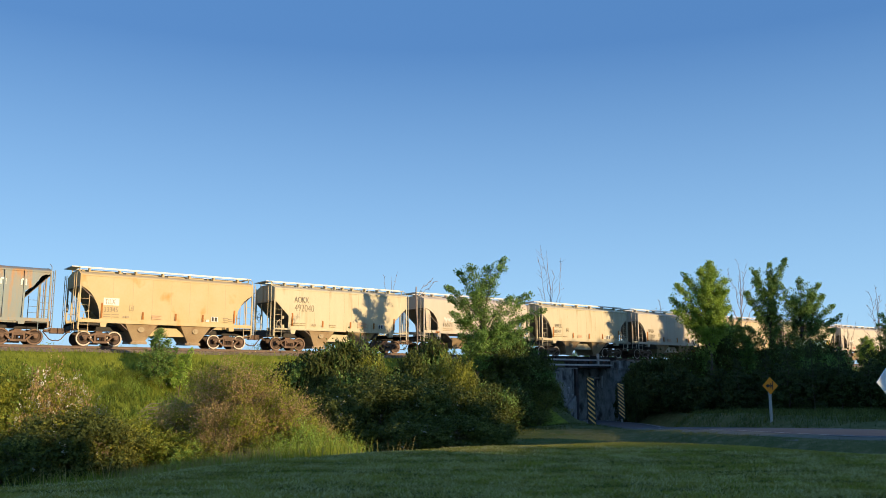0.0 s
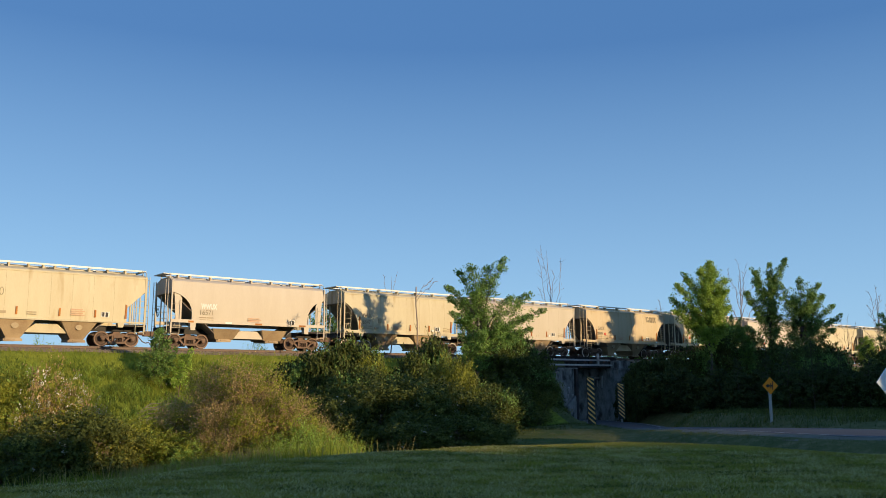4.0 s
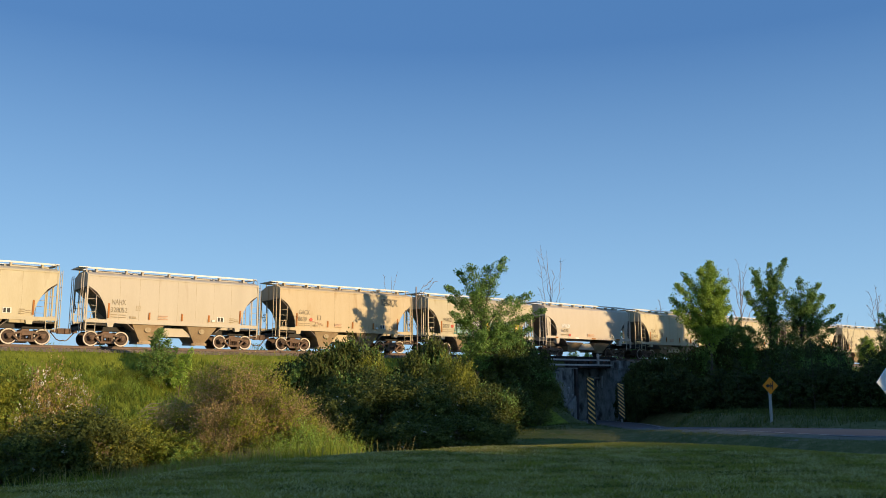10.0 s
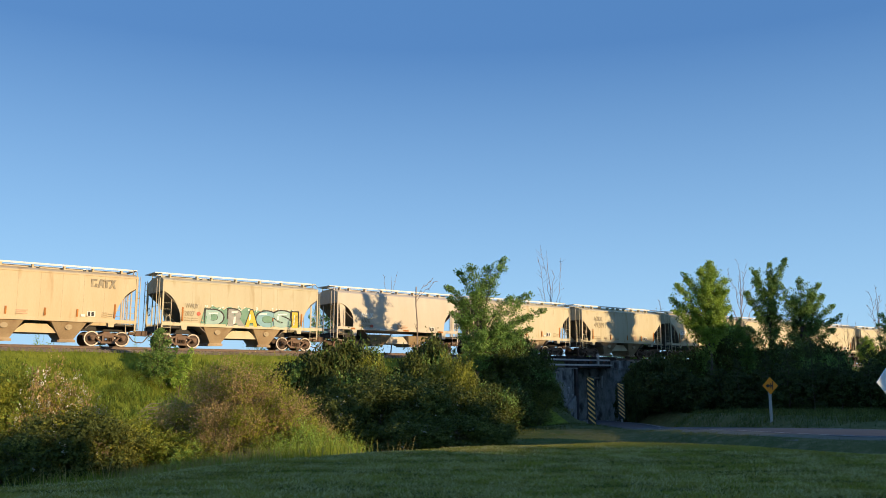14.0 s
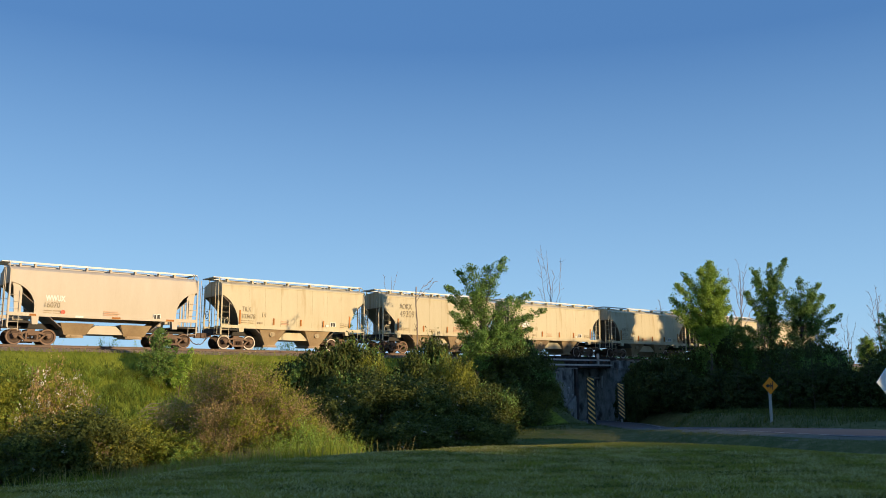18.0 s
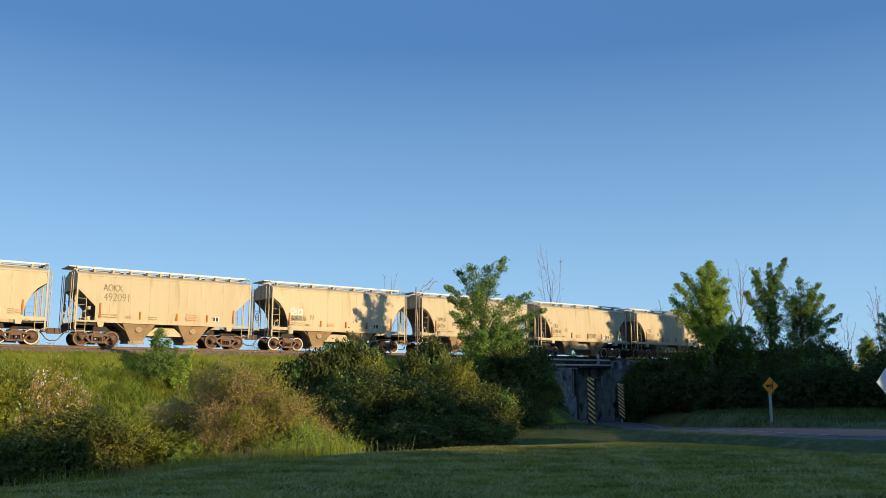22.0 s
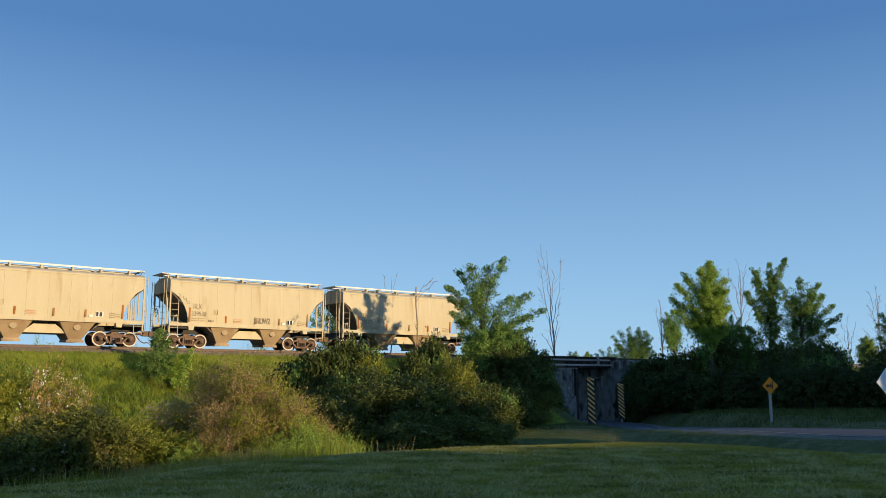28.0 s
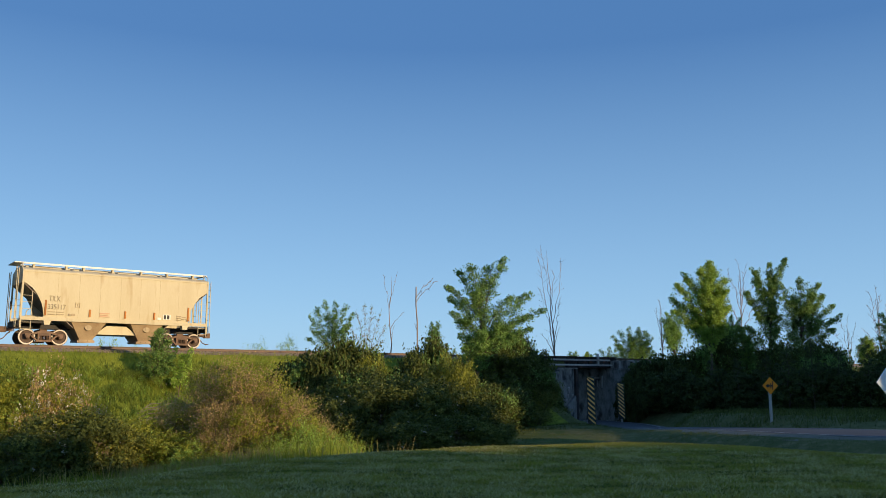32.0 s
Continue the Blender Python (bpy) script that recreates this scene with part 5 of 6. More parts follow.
def grow(seed, height, limbs, leaf=None, leaves=22, size=0.13, r=0.16, wood="bark", label="", lean=(0, 0), name="tree", twig=6, reach=0.24, flat=0.0, group="trees along the railway", steps=5, gap=1.1, taper=0.15):
    """A tree: a tapered trunk, limbs (start share, turn, rise, length), branchlets, and leaves set along them."""
    rnd = random.Random(seed)
    ob = thing(name, pose(0, 0, 0), label, "tree", group)
    f = Form()
    top = Vector((lean[0], lean[1], height))
    pts = [Vector((0, 0, -0.3))]
    for i in range(1, 7):
        t = i / 6
        pts.append(top * t + Vector((rnd.uniform(-1, 1), rnd.uniform(-1, 1), 0)) * height * 0.012)
    for i in range(6):
        f.tube(pts[i], pts[i + 1], r * (1 - taper * i), 8, r * (1 - taper * (i + 1)), caps=i == 5)
    part("trunk", f, M[wood], ob)
    g_ = Form()
    bb, ww, ll = [], [], []
    for s, turn, rise, length in limbs:
        k = min(5, int(s * 6))
        p = pts[k].lerp(pts[k + 1], s * 6 - k)
        d = Vector((math.cos(radians(turn)) * math.cos(radians(rise)), math.sin(radians(turn)) * math.cos(radians(rise)), math.sin(radians(rise))))
        rr = r * (1 - 0.75 * s) * 0.5
        for i in range(steps):
            q = p + d * (length / steps)
            g_.tube(p, q, rr * (1 - 0.17 * i), 6, rr * (1 - 0.17 * (i + 1)), caps=False)
            for j in range(twig if i else twig // 2):
                e = (d * 0.75 + Vector((rnd.gauss(0, 0.6), rnd.gauss(0, 0.6), rnd.gauss(0.12, 0.5 * (1 - flat))))).normalized()
                ln = length * reach * rnd.uniform(0.6, 1.3) * (1 - 0.08 * i)
                b0 = p.lerp(q, rnd.random())
                g_.tube(b0, b0 + e * ln, rr * 0.25, 4, rr * 0.08, caps=False)
                bb.append(tuple(b0)), ww.append(tuple(e)), ll.append(ln)
            p = q
            d = (d + Vector((rnd.gauss(0, 0.13), rnd.gauss(0, 0.13), rnd.gauss(0.03, 0.1)))).normalized()
        bb.append(tuple(p)), ww.append(tuple(d)), ll.append(length * reach)
    part("branchwork", g_, M[wood], ob)
    if leaf:
        C, A = shoots(np.array(bb), np.array(ww), np.array(ll), leaves, size * gap)
        part("crown", quads("crown", leaf_quads(C, A, size, 0.64, A + 0.8 * unit(C - np.array([lean[0] / 2, lean[1] / 2, 0.6 * height])) + np.array([0, 0, 0.45])), L[leaf]), None, ob)
    return ob


def crown_limbs(seed, n, s0, s1, len0, len1, rise0=10, rise1=60, belly=0.5):
    """Limbs wound round a trunk, longest part way up."""
    rnd = random.Random(seed)
    out = []
    for i in range(n):
        u = i / max(1, n - 1)
        k = 1 + 0.35 * math.sin(math.pi * min(1, u / max(0.05, belly)) / 2) * (1 - u)
        out.append((s0 + (s1 - s0) * u, i * 137.5 + rnd.uniform(-25, 25), rise0 + (rise1 - rise0) * u + rnd.uniform(-12, 12), (len0 + (len1 - len0) * u) * k * rnd.uniform(0.6, 1.3)))
    return out


def limbed(seed, label, height, lean, r, limbs, leaf, size=0.14, tufts=8.0, leaves=22, wood="bark", slim=0.58, name="tree", group="trees along the railway", droop=0.25, sway=0.007, taper=0.115, wide=1.0):
    """A tree from its limbs: start height, then the tip across, away and up, and how far its branchlets spread."""
    rnd = random.Random(seed)
    ob = thing(name, pose(0, 0, 0), label, "tree", group)
    f = Form()
    pts = [Vector((0, 0, -0.3))]
    for i in range(1, 9):
        t = i / 8
        pts.append(Vector((lean[0] * t ** 1.5 + rnd.gauss(0, sway) * height, lean[1] * t ** 1.5 + rnd.gauss(0, sway) * height, height * t)))
    for i in range(8):
        f.tube(pts[i], pts[i + 1], r * (1 - taper * i), 8, r * (1 - taper * (i + 1)), caps=i == 7)
    part("trunk", f, M[wood], ob)
    g_ = Form()
    bb, ww, ll = [], [], []
    fine = 0.006 if wood != "dead" else 0.013
    for h0, ex, ey, eh, rad in limbs:
        k = max(1e-3, min(7.999, h0 / height * 8))
        p0 = pts[int(k)].lerp(pts[int(k) + 1], k - int(k))
        e = Vector((ex, ey, eh))
        mid = Vector((p0.x + (e.x - p0.x) * 0.42, p0.y + (e.y - p0.y) * 0.42, p0.z + (e.z - p0.z) * 0.62))
        length = (e - p0).length
        rr = max(0.02, r * (1 - 0.8 * h0 / height) * 0.55)
        last = p0
        n = 8
        for i in range(1, n + 1):
            u = i / n
            q = p0 * (1 - u) ** 2 + mid * (2 * u * (1 - u)) + e * u * u + Vector((rnd.gauss(0, 0.03), rnd.gauss(0, 0.03), rnd.gauss(0, 0.03))) * length * 0.5
            g_.tube(last, q, max(fine, rr * (1.1 - u)), 6, max(fine, rr * (1.0 - u * 0.97)), caps=False)
            if i > n * 0.3:
                way_ = (q - last).normalized()
                for j in range(max(1, int(tufts * length / n + rnd.random()))):
                    d = Vector((rnd.gauss(0, 1), rnd.gauss(0, 1), rnd.gauss(0.1, 0.6))).normalized()
                    d = (d + way_ * (0.5 + 0.6 * u)).normalized()
                    ln = rad * wide * rnd.uniform(0.4, 1.25) * (0.75 + 0.5 * math.sin(math.pi * u)) * (0.8 if u > 0.9 else 1)
                    b0 = last.lerp(q, rnd.random())
                    g_.tube(b0, b0 + d * ln, max(fine, rr * 0.16), 4, fine * 0.7, caps=False)
                    bb.append(tuple(b0 + d * ln * 0.15)), ww.append(tuple((d - Vector((0, 0, droop * rnd.random()))).normalized())), ll.append(ln)
            last = q
        bb.append(tuple(last)), ww.append(tuple((last - mid).normalized())), ll.append(rad * 0.7)
    part("branchwork", g_, M[wood], ob)
    if leaf:
        C, A = shoots(np.array(bb), np.array(ww), np.array(ll), leaves, size * 1.15)
        out = C - np.array([lean[0] * 0.4, lean[1] * 0.4, 0.55 * height])
        part("crown", quads("crown", leaf_quads(C, A, size, slim, A * 0.7 + 0.7 * unit(out) + np.array([0, 0, 0.4])), L[leaf]), None, ob)
    return ob


def inner(seed, n, h0, h1, reach, rad):
    """Limbs that fill the middle of a crown."""
    rnd = random.Random(seed)
    out = []
    for i in range(n):
        a, u = i * 2.4, (i + 0.5) / n
        k = reach * rnd.uniform(0.6, 1.1)
        h = h0 + (h1 - h0) * u
        out.append((h - rnd.uniform(1.4, 2.2), k * math.cos(a) + 0.1 * h * 0.5, k * math.sin(a), h, rad * rnd.uniform(0.85, 1.15)))
    return out


def plant(ob, lat, dep, turn=0, scale=1.0, sink=0.0, slender=1.0):
    x, y = site(lat, dep)
    ob.matrix_basis = Matrix.LocRotScale((x, y, float(ground_height(x, y)) - sink), Euler((0, 0, radians(turn))), (scale * slender, scale * slender, scale))
    return ob


def again(ob, lat, dep, turn=0, scale=1.0, slender=1.0):
    x, y = site(lat, dep)
    own = ob.scale
    return copy_thing(ob, Matrix.LocRotScale((x, y, float(ground_height(x, y)) - 0.05), Euler((0, 0, radians(turn))), (scale * slender / own.x, scale * slender / own.y, scale / own.z)))


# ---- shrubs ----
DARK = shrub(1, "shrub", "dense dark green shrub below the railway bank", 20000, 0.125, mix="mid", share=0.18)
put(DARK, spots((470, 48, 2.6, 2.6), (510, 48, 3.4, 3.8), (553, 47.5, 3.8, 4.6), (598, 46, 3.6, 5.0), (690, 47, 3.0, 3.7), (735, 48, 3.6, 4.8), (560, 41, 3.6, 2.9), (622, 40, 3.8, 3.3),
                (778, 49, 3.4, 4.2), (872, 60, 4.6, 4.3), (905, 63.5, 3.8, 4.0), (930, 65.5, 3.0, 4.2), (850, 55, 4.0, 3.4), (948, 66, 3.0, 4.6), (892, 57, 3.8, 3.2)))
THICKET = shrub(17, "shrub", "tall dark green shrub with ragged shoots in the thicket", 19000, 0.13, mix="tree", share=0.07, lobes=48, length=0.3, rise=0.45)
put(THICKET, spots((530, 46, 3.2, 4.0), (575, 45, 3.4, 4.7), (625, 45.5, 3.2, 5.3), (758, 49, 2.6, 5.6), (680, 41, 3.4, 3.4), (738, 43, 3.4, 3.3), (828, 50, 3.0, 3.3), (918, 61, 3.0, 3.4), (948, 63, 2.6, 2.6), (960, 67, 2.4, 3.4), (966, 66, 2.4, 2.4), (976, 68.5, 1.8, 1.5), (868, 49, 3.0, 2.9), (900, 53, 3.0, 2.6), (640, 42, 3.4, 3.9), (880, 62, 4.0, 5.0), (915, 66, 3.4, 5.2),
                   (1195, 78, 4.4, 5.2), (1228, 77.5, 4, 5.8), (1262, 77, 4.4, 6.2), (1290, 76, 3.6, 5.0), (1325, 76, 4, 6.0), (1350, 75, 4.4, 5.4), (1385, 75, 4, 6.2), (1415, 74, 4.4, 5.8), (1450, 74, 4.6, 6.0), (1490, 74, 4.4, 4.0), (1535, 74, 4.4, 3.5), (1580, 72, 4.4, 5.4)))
GREEN = shrub(9, "tree", "fresh green shrub on the edge of the thicket", 15000, 0.115, length=0.28, rise=0.45, lobes=48)
put(GREEN, spots((640, 46.6, 3.0, 5.0), (612, 45, 2.4, 4.2), (208, 27, 2.4, 1.8), (700, 46.5, 2.2, 3.4)))
BRAMBLE = shrub(8, "bramble", "low dark bramble thicket flecked with pale blossom", 17000, 0.1, mix="shrub", share=0.4, flowers=130, stems=26, rise=0.3, petal=0.07)
put(BRAMBLE, spots((640, 35.5, 4.2, 3.2), (700, 36, 4.4, 3.4), (760, 37, 4.4, 3.2), (812, 38, 4.0, 2.5), (846, 39.5, 3.2, 1.7), (600, 34, 3.0, 2.4), (725, 33, 3.6, 2.0), (790, 35, 3.6, 1.9),
                   (135, 25.5, 3.4, 2.4), (95, 25, 3.2, 2.3), (180, 26, 2.8, 2.2), (275, 29, 2.6, 1.8)))
FILLER = shrub(28, "bramble", "small dark bramble at the foot of the shrubs", 9000, 0.095, stems=16, lobes=34)
put(FILLER, spots((45, 25, 2.4, 1.5), (10, 26.5, 2.6, 1.5), (225, 26.5, 2.4, 1.7), (560, 33, 2.2, 1.4), (845, 36, 2.4, 1.4), (872, 41, 2.2, 1.1), (955, 61, 2.6, 1.7), (968, 63.5, 2.4, 1.5), (985, 68, 2.2, 1.3), (945, 58, 2.6, 1.5)))
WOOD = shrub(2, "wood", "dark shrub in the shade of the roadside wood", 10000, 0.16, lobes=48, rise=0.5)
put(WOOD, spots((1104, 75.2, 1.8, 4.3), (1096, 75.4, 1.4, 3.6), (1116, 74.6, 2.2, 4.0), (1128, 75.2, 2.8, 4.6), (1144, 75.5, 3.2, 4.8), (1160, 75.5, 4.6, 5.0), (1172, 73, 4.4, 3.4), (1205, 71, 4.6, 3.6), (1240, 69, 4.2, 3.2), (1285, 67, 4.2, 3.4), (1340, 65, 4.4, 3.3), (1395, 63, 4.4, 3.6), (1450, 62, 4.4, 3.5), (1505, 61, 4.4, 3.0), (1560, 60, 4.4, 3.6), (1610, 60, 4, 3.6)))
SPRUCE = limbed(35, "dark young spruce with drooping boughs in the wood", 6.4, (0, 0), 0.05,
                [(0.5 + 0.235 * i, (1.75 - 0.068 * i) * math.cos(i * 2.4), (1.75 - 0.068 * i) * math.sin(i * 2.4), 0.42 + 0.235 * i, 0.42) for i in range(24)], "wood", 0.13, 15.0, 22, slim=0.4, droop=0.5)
for i, (x, d, k) in enumerate(((1388, 61.5, 0.8), (1350, 63, 0.72), (1430, 60.5, 0.86), (1478, 60, 0.75), (1300, 65, 0.7), (1255, 68, 0.72), (1530, 59.5, 0.8))):
    lat, dep = bearing(x, d)
    if i:
        again(SPRUCE, lat, dep, i * 50, k)
    else:
        plant(SPRUCE, lat, dep, 0, k)
ROSY = shrub(3, "rosy", "rounded reddish-brown shrub of fine twigs and young leaves", 44000, 0.048, stems=90, length=0.28, mix="olive", share=0.36, lobes=52, rise=0.4)
put(ROSY, spots((450, 28, 4.0, 4.0), (395, 29, 3.6, 3.6), (330, 29, 3.2, 2.6), (505, 27.5, 3.2, 3.0), (560, 27, 2.2, 1.9), (350, 30.5, 3.0, 2.7), (425, 26.5, 2.8, 2.6)))
OLIVE = shrub(4, "olive", "olive-green shrub in the evening sun", 15000, 0.09, mix="sunny", length=0.26, rise=0.45)
put(OLIVE, spots((15, 31, 3.4, 3.6), (-30, 31, 3.6, 3.6), (40, 38, 2.6, 2.4), (60, 35, 2.4, 2.2), (240, 36, 2.4, 1.6), (255, 27.5, 2.8, 2.0), (225, 30, 2.2, 1.3), (310, 27, 2.6, 1.7)))
BRIGHT = shrub(45, "olive", "tall yellow-green shrub catching the sun in the thicket", 15000, 0.09, mix="bramble", share=0.35, length=0.26, rise=0.45)
put(BRIGHT, spots((797, 41.5, 2.7, 4.5), (814, 43, 2.2, 4.0), (658, 44.6, 2.0, 4.6)))
LOW_OLIVE = shrub(24, "olive", "low olive-green shrub at the edge of the long grass", 8000, 0.085, mix="sunny", share=0.2, lobes=30, length=0.3, rise=0.6)
put(LOW_OLIVE, spots((120, 40, 2.4, 1.5), (215, 41, 2.2, 1.3), (60, 43, 2.0, 1.4), (105, 42, 2.4, 1.3), (20, 42, 2.8, 1.8), (180, 33, 2.6, 1.4), (590, 25.5, 1.8, 1.4), (430, 24.6, 2.0, 1.0), (550, 25.8, 2.0, 1.7), (500, 25, 2.0, 1.2), (380, 26, 1.8, 1.5), (360, 25, 2.4, 1.3), (470, 25, 2.4, 1.5), (530, 26.6, 2.0, 2.2), (612, 26, 1.4, 1.2), (345, 26, 2.0, 1.6)))
rnd = random.Random(61)
weeds = []
for i in range(46):
    X, Y = rnd.uniform(-4, 40), -rnd.uniform(4.2, 12.5)
    s, c = math.sin(TRACK_TURN), math.cos(TRACK_TURN)
    weeds.append((X * s - (Y + 54.26) * c, X * c + (Y + 54.26) * s, rnd.uniform(0.9, 2.2), rnd.uniform(0.35, 0.95)))
WEED = shrub(29, "mid", "leafy clump of weeds on the grassy bank", 4200, 0.1, mix="sunny", share=0.3, lobes=22, length=0.35, rise=0.8, stems=6, name="weed_clump")
put(WEED, weeds[::2])
put(LOW_OLIVE, weeds[1::2])
BLOOM = shrub(5, "olive", "olive-green shrub covered in cream blossom", 12000, 0.075, flowers=1500, stems=40, mix="rosy", share=0.35, petal=0.06)
put(BLOOM, spots((112, 31, 2.6, 4.2), (152, 32, 2.2, 3.2), (88, 30.5, 2.0, 2.9)))
SAPLING = shrub(6, "sunny", "small yellow-green sapling in the long grass", 2600, 0.09, stems=5, lobes=7, length=0.3, rise=0.7)
put(SAPLING, spots((395, 24.2, 1.0, 1.1), (450, 24, 1.2, 1.0), (520, 24.4, 1.2, 1.4), (560, 25, 1.3, 1.8), (575, 24, 1.0, 1.2), (615, 24.2, 1.0, 1.3), (635, 24, 0.8, 1.0), (345, 25.5, 1.2, 1.5), (365, 28, 1.2, 2.4), (935, 61, 0.7, 1.5), (958, 62, 0.7, 0.8), (433, 66, 2.4, 3.9), (454, 66, 2.6, 4.2), (483, 68, 2.6, 3.4), (520, 66, 2.4, 3.4), (203, 75, 3.6, 7.2), (188, 75, 2.6, 6.6), (90, 78, 4.2, 7.0), (50, 78, 3.6, 6.8), (228, 80, 3, 6.8), (568, 70, 3.0, 4.0)))

# ---- trees ----
# each is turned so that its x runs across the view
VIEW = -37.17
T1 = limbed(11, "young broadleaf tree with open layered limbs beside the bridge", 10.3, (1.2, 0.2), 0.13,
            [(8.0, 2.1, 0.0, 10.9, 0.45), (7.8, 1.0, 0.6, 10.4, 0.55), (7.4, -0.3, -0.3, 10.4, 0.5), (7.0, -1.0, 0.4, 10.2, 0.4), (6.6, -1.8, -0.2, 9.2, 0.38), (6.2, -1.6, 0.5, 8.4, 0.38), (5.7, -1.5, -0.4, 7.3, 0.34),
             (6.4, 0.5, 0.8, 9.3, 0.6), (5.4, 3.9, 0.2, 8.6, 0.45), (5.7, 2.5, -0.6, 8.3, 0.5), (4.9, 4.5, -0.3, 7.45, 0.45), (4.6, 3.3, 0.6, 7.0, 0.45), (4.3, 3.7, 0.0, 6.3, 0.36), (4.2, 1.7, -0.5, 6.6, 0.5),
             (4.2, -0.9, 0.2, 6.8, 0.42), (3.4, -0.7, 0.3, 5.8, 0.48), (3.4, 0.7, -0.4, 5.9, 0.48), (2.8, -0.6, -0.3, 5.0, 0.5), (2.2, 0.4, 0.3, 4.6, 0.5)] + inner(3, 9, 4.6, 9.4, 0.8, 0.55), "tree", 0.145, 19.0, 24, slim=0.52, droop=0.5, wide=1.2)
plant(T1, *bearing(838, 56.3), VIEW, sink=0.1)
T2 = limbed(12, "tall slender broadleaf tree with a sunlit yellow-green crown", 12.2, (0.3, 0), 0.16,
            [(8.0, 0.3, 0.0, 13.0, 0.65), (8.0, 0.9, 0.6, 12.6, 0.65), (8.0, -0.6, -0.6, 12.4, 0.7), (7.5, -1.9, 0.3, 12.0, 0.55), (7.5, 1.4, -0.4, 11.4, 0.65), (7.0, -2.7, -0.4, 10.9, 0.55), (7.0, 1.6, 0.5, 10.2, 0.6),
             (6.5, -3.0, 0.5, 9.8, 0.55), (6.5, 1.6, -0.6, 9.0, 0.6), (6.0, -2.9, -0.2, 8.8, 0.45), (6.0, 0.0, 1.4, 10.5, 0.75), (6.0, -0.4, -1.4, 10.6, 0.75), (5.5, -1.0, 1.2, 9.0, 0.7), (5.5, 0.6, -1.3, 9.0, 0.7),
             (5.0, -1.8, 0.4, 7.8, 0.55), (5.0, 1.2, 0.5, 7.6, 0.55), (4.5, -0.6, -0.8, 7.2, 0.6)] + inner(5, 8, 7.0, 12.0, 1.2, 0.65), "sunny", 0.155, 21.0, 26, slim=0.68, wide=1.3)
plant(T2, *bearing(1253, 74), VIEW)
T3 = limbed(13, "tall slender broadleaf tree with an uneven open crown", 12.6, (0.6, 0), 0.15,
            [(9.0, 2.0, 0.0, 13.8, 0.36), (9.0, 0.6, 0.3, 13.2, 0.42), (8.5, -1.1, -0.2, 12.8, 0.42), (8.0, 1.2, 0.4, 12.2, 0.48), (8.0, -0.6, 0.5, 11.8, 0.48), (7.5, -1.8, 0.0, 10.6, 0.4), (7.5, 0.5, -0.6, 11.0, 0.55),
             (7.0, -1.2, 0.5, 9.8, 0.42), (6.5, 0.9, 0.4, 9.8, 0.5), (6.0, -0.9, -0.4, 8.6, 0.48), (5.5, 0.9, 0.4, 8.2, 0.5), (5.0, -1.6, 0.3, 7.4, 0.5), (5.0, 0.6, -0.6, 7.0, 0.55)] + inner(6, 5, 7.0, 11.0, 0.6, 0.5), "tree", 0.16, 18.0, 24, wide=1.25)
plant(T3, *bearing(1356, 77), VIEW)
T5 = limbed(16, "broad domed broadleaf tree with drooping sprays", 10.6, (0.3, 0), 0.16,
            [(7.0, 0.4, 0.0, 11.6, 0.55), (7.0, -1.3, 0.4, 11.0, 0.55), (7.0, 1.8, -0.3, 11.2, 0.5), (6.5, 2.5, 0.3, 10.1, 0.45), (6.5, -1.5, -0.5, 9.8, 0.55), (6.0, 3.0, -0.3, 9.2, 0.42), (6.0, 3.8, 0.2, 8.3, 0.38), (6.0, 0.3, 1.3, 10.2, 0.65),
             (6.0, 0.5, -1.3, 10.3, 0.65), (5.5, 1.5, 0.8, 9.2, 0.65), (5.0, -1.4, 0.6, 8.4, 0.65), (5.0, 3.2, 0.2, 7.2, 0.45), (4.5, 1.6, -0.8, 7.8, 0.65), (4.5, 0.0, 0.9, 7.4, 0.7), (4.0, -1.0, -0.5, 6.4, 0.65)] + inner(7, 6, 7.0, 10.5, 1.2, 0.65), "tree", 0.16, 15.0, 24, droop=0.6, wide=1.3)
plant(T5, *bearing(1413, 76), VIEW)
T4 = limbed(14, "small round-headed broadleaf tree beyond the track", 8.2, (-0.6, 0), 0.13,
            [(5.0, -2.9, 0.0, 9.3, 0.45), (5.0, -2.4, 0.4, 10.3, 0.55), (5.5, -1.3, -0.4, 10.9, 0.55), (5.5, -0.3, 0.3, 10.8, 0.55), (5.5, 0.8, -0.3, 10.4, 0.55), (5.0, 1.4, 0.3, 9.5, 0.55), (5.0, 1.2, -0.3, 8.4, 0.55), (4.5, -2.8, -0.3, 8.2, 0.4),
             (5.0, -1.4, 0.8, 9.4, 0.55), (5.0, -0.2, -0.8, 9.2, 0.55), (4.5, -1.9, 0.0, 7.6, 0.36), (4.5, 0.6, 0.4, 7.2, 0.5), (4.0, -3.3, 0.2, 7.2, 0.28)] + inner(9, 5, 6.2, 9.6, 1.1, 0.55), "tree", 0.15, 11.0, 20, wide=1.3)
plant(T4, *bearing(598, 88), VIEW)
# copies farther off and in the wood
again(T5, *bearing(1298, 79), 90, 0.62)
again(T5, *bearing(1190, 97), 200, 0.74)
again(T4, *bearing(1108, 98), 120, 0.82, 1.2)
again(T4, *bearing(1135, 99), 10, 0.76, 1.2)
again(T4, *bearing(1072, 104), 130, 0.66, 1.3)
again(T2, *bearing(1040, 100), 140, 0.5)
again(T4, *bearing(1015, 98), 240, 0.6, 1.2)
again(T5, *bearing(1585, 73), 300, 0.74, 1.2)
again(T2, *bearing(1530, 92), 30, 0.5, 1.3)
again(T5, *bearing(955, 78), 30, 0.52)
again(T4, *bearing(768, 75), 60, 0.6, 1.1)
again(T4, *bearing(780, 78), 160, 0.56, 1.0)
again(T3, *bearing(1320, 74), 60, 0.55, 1.3)
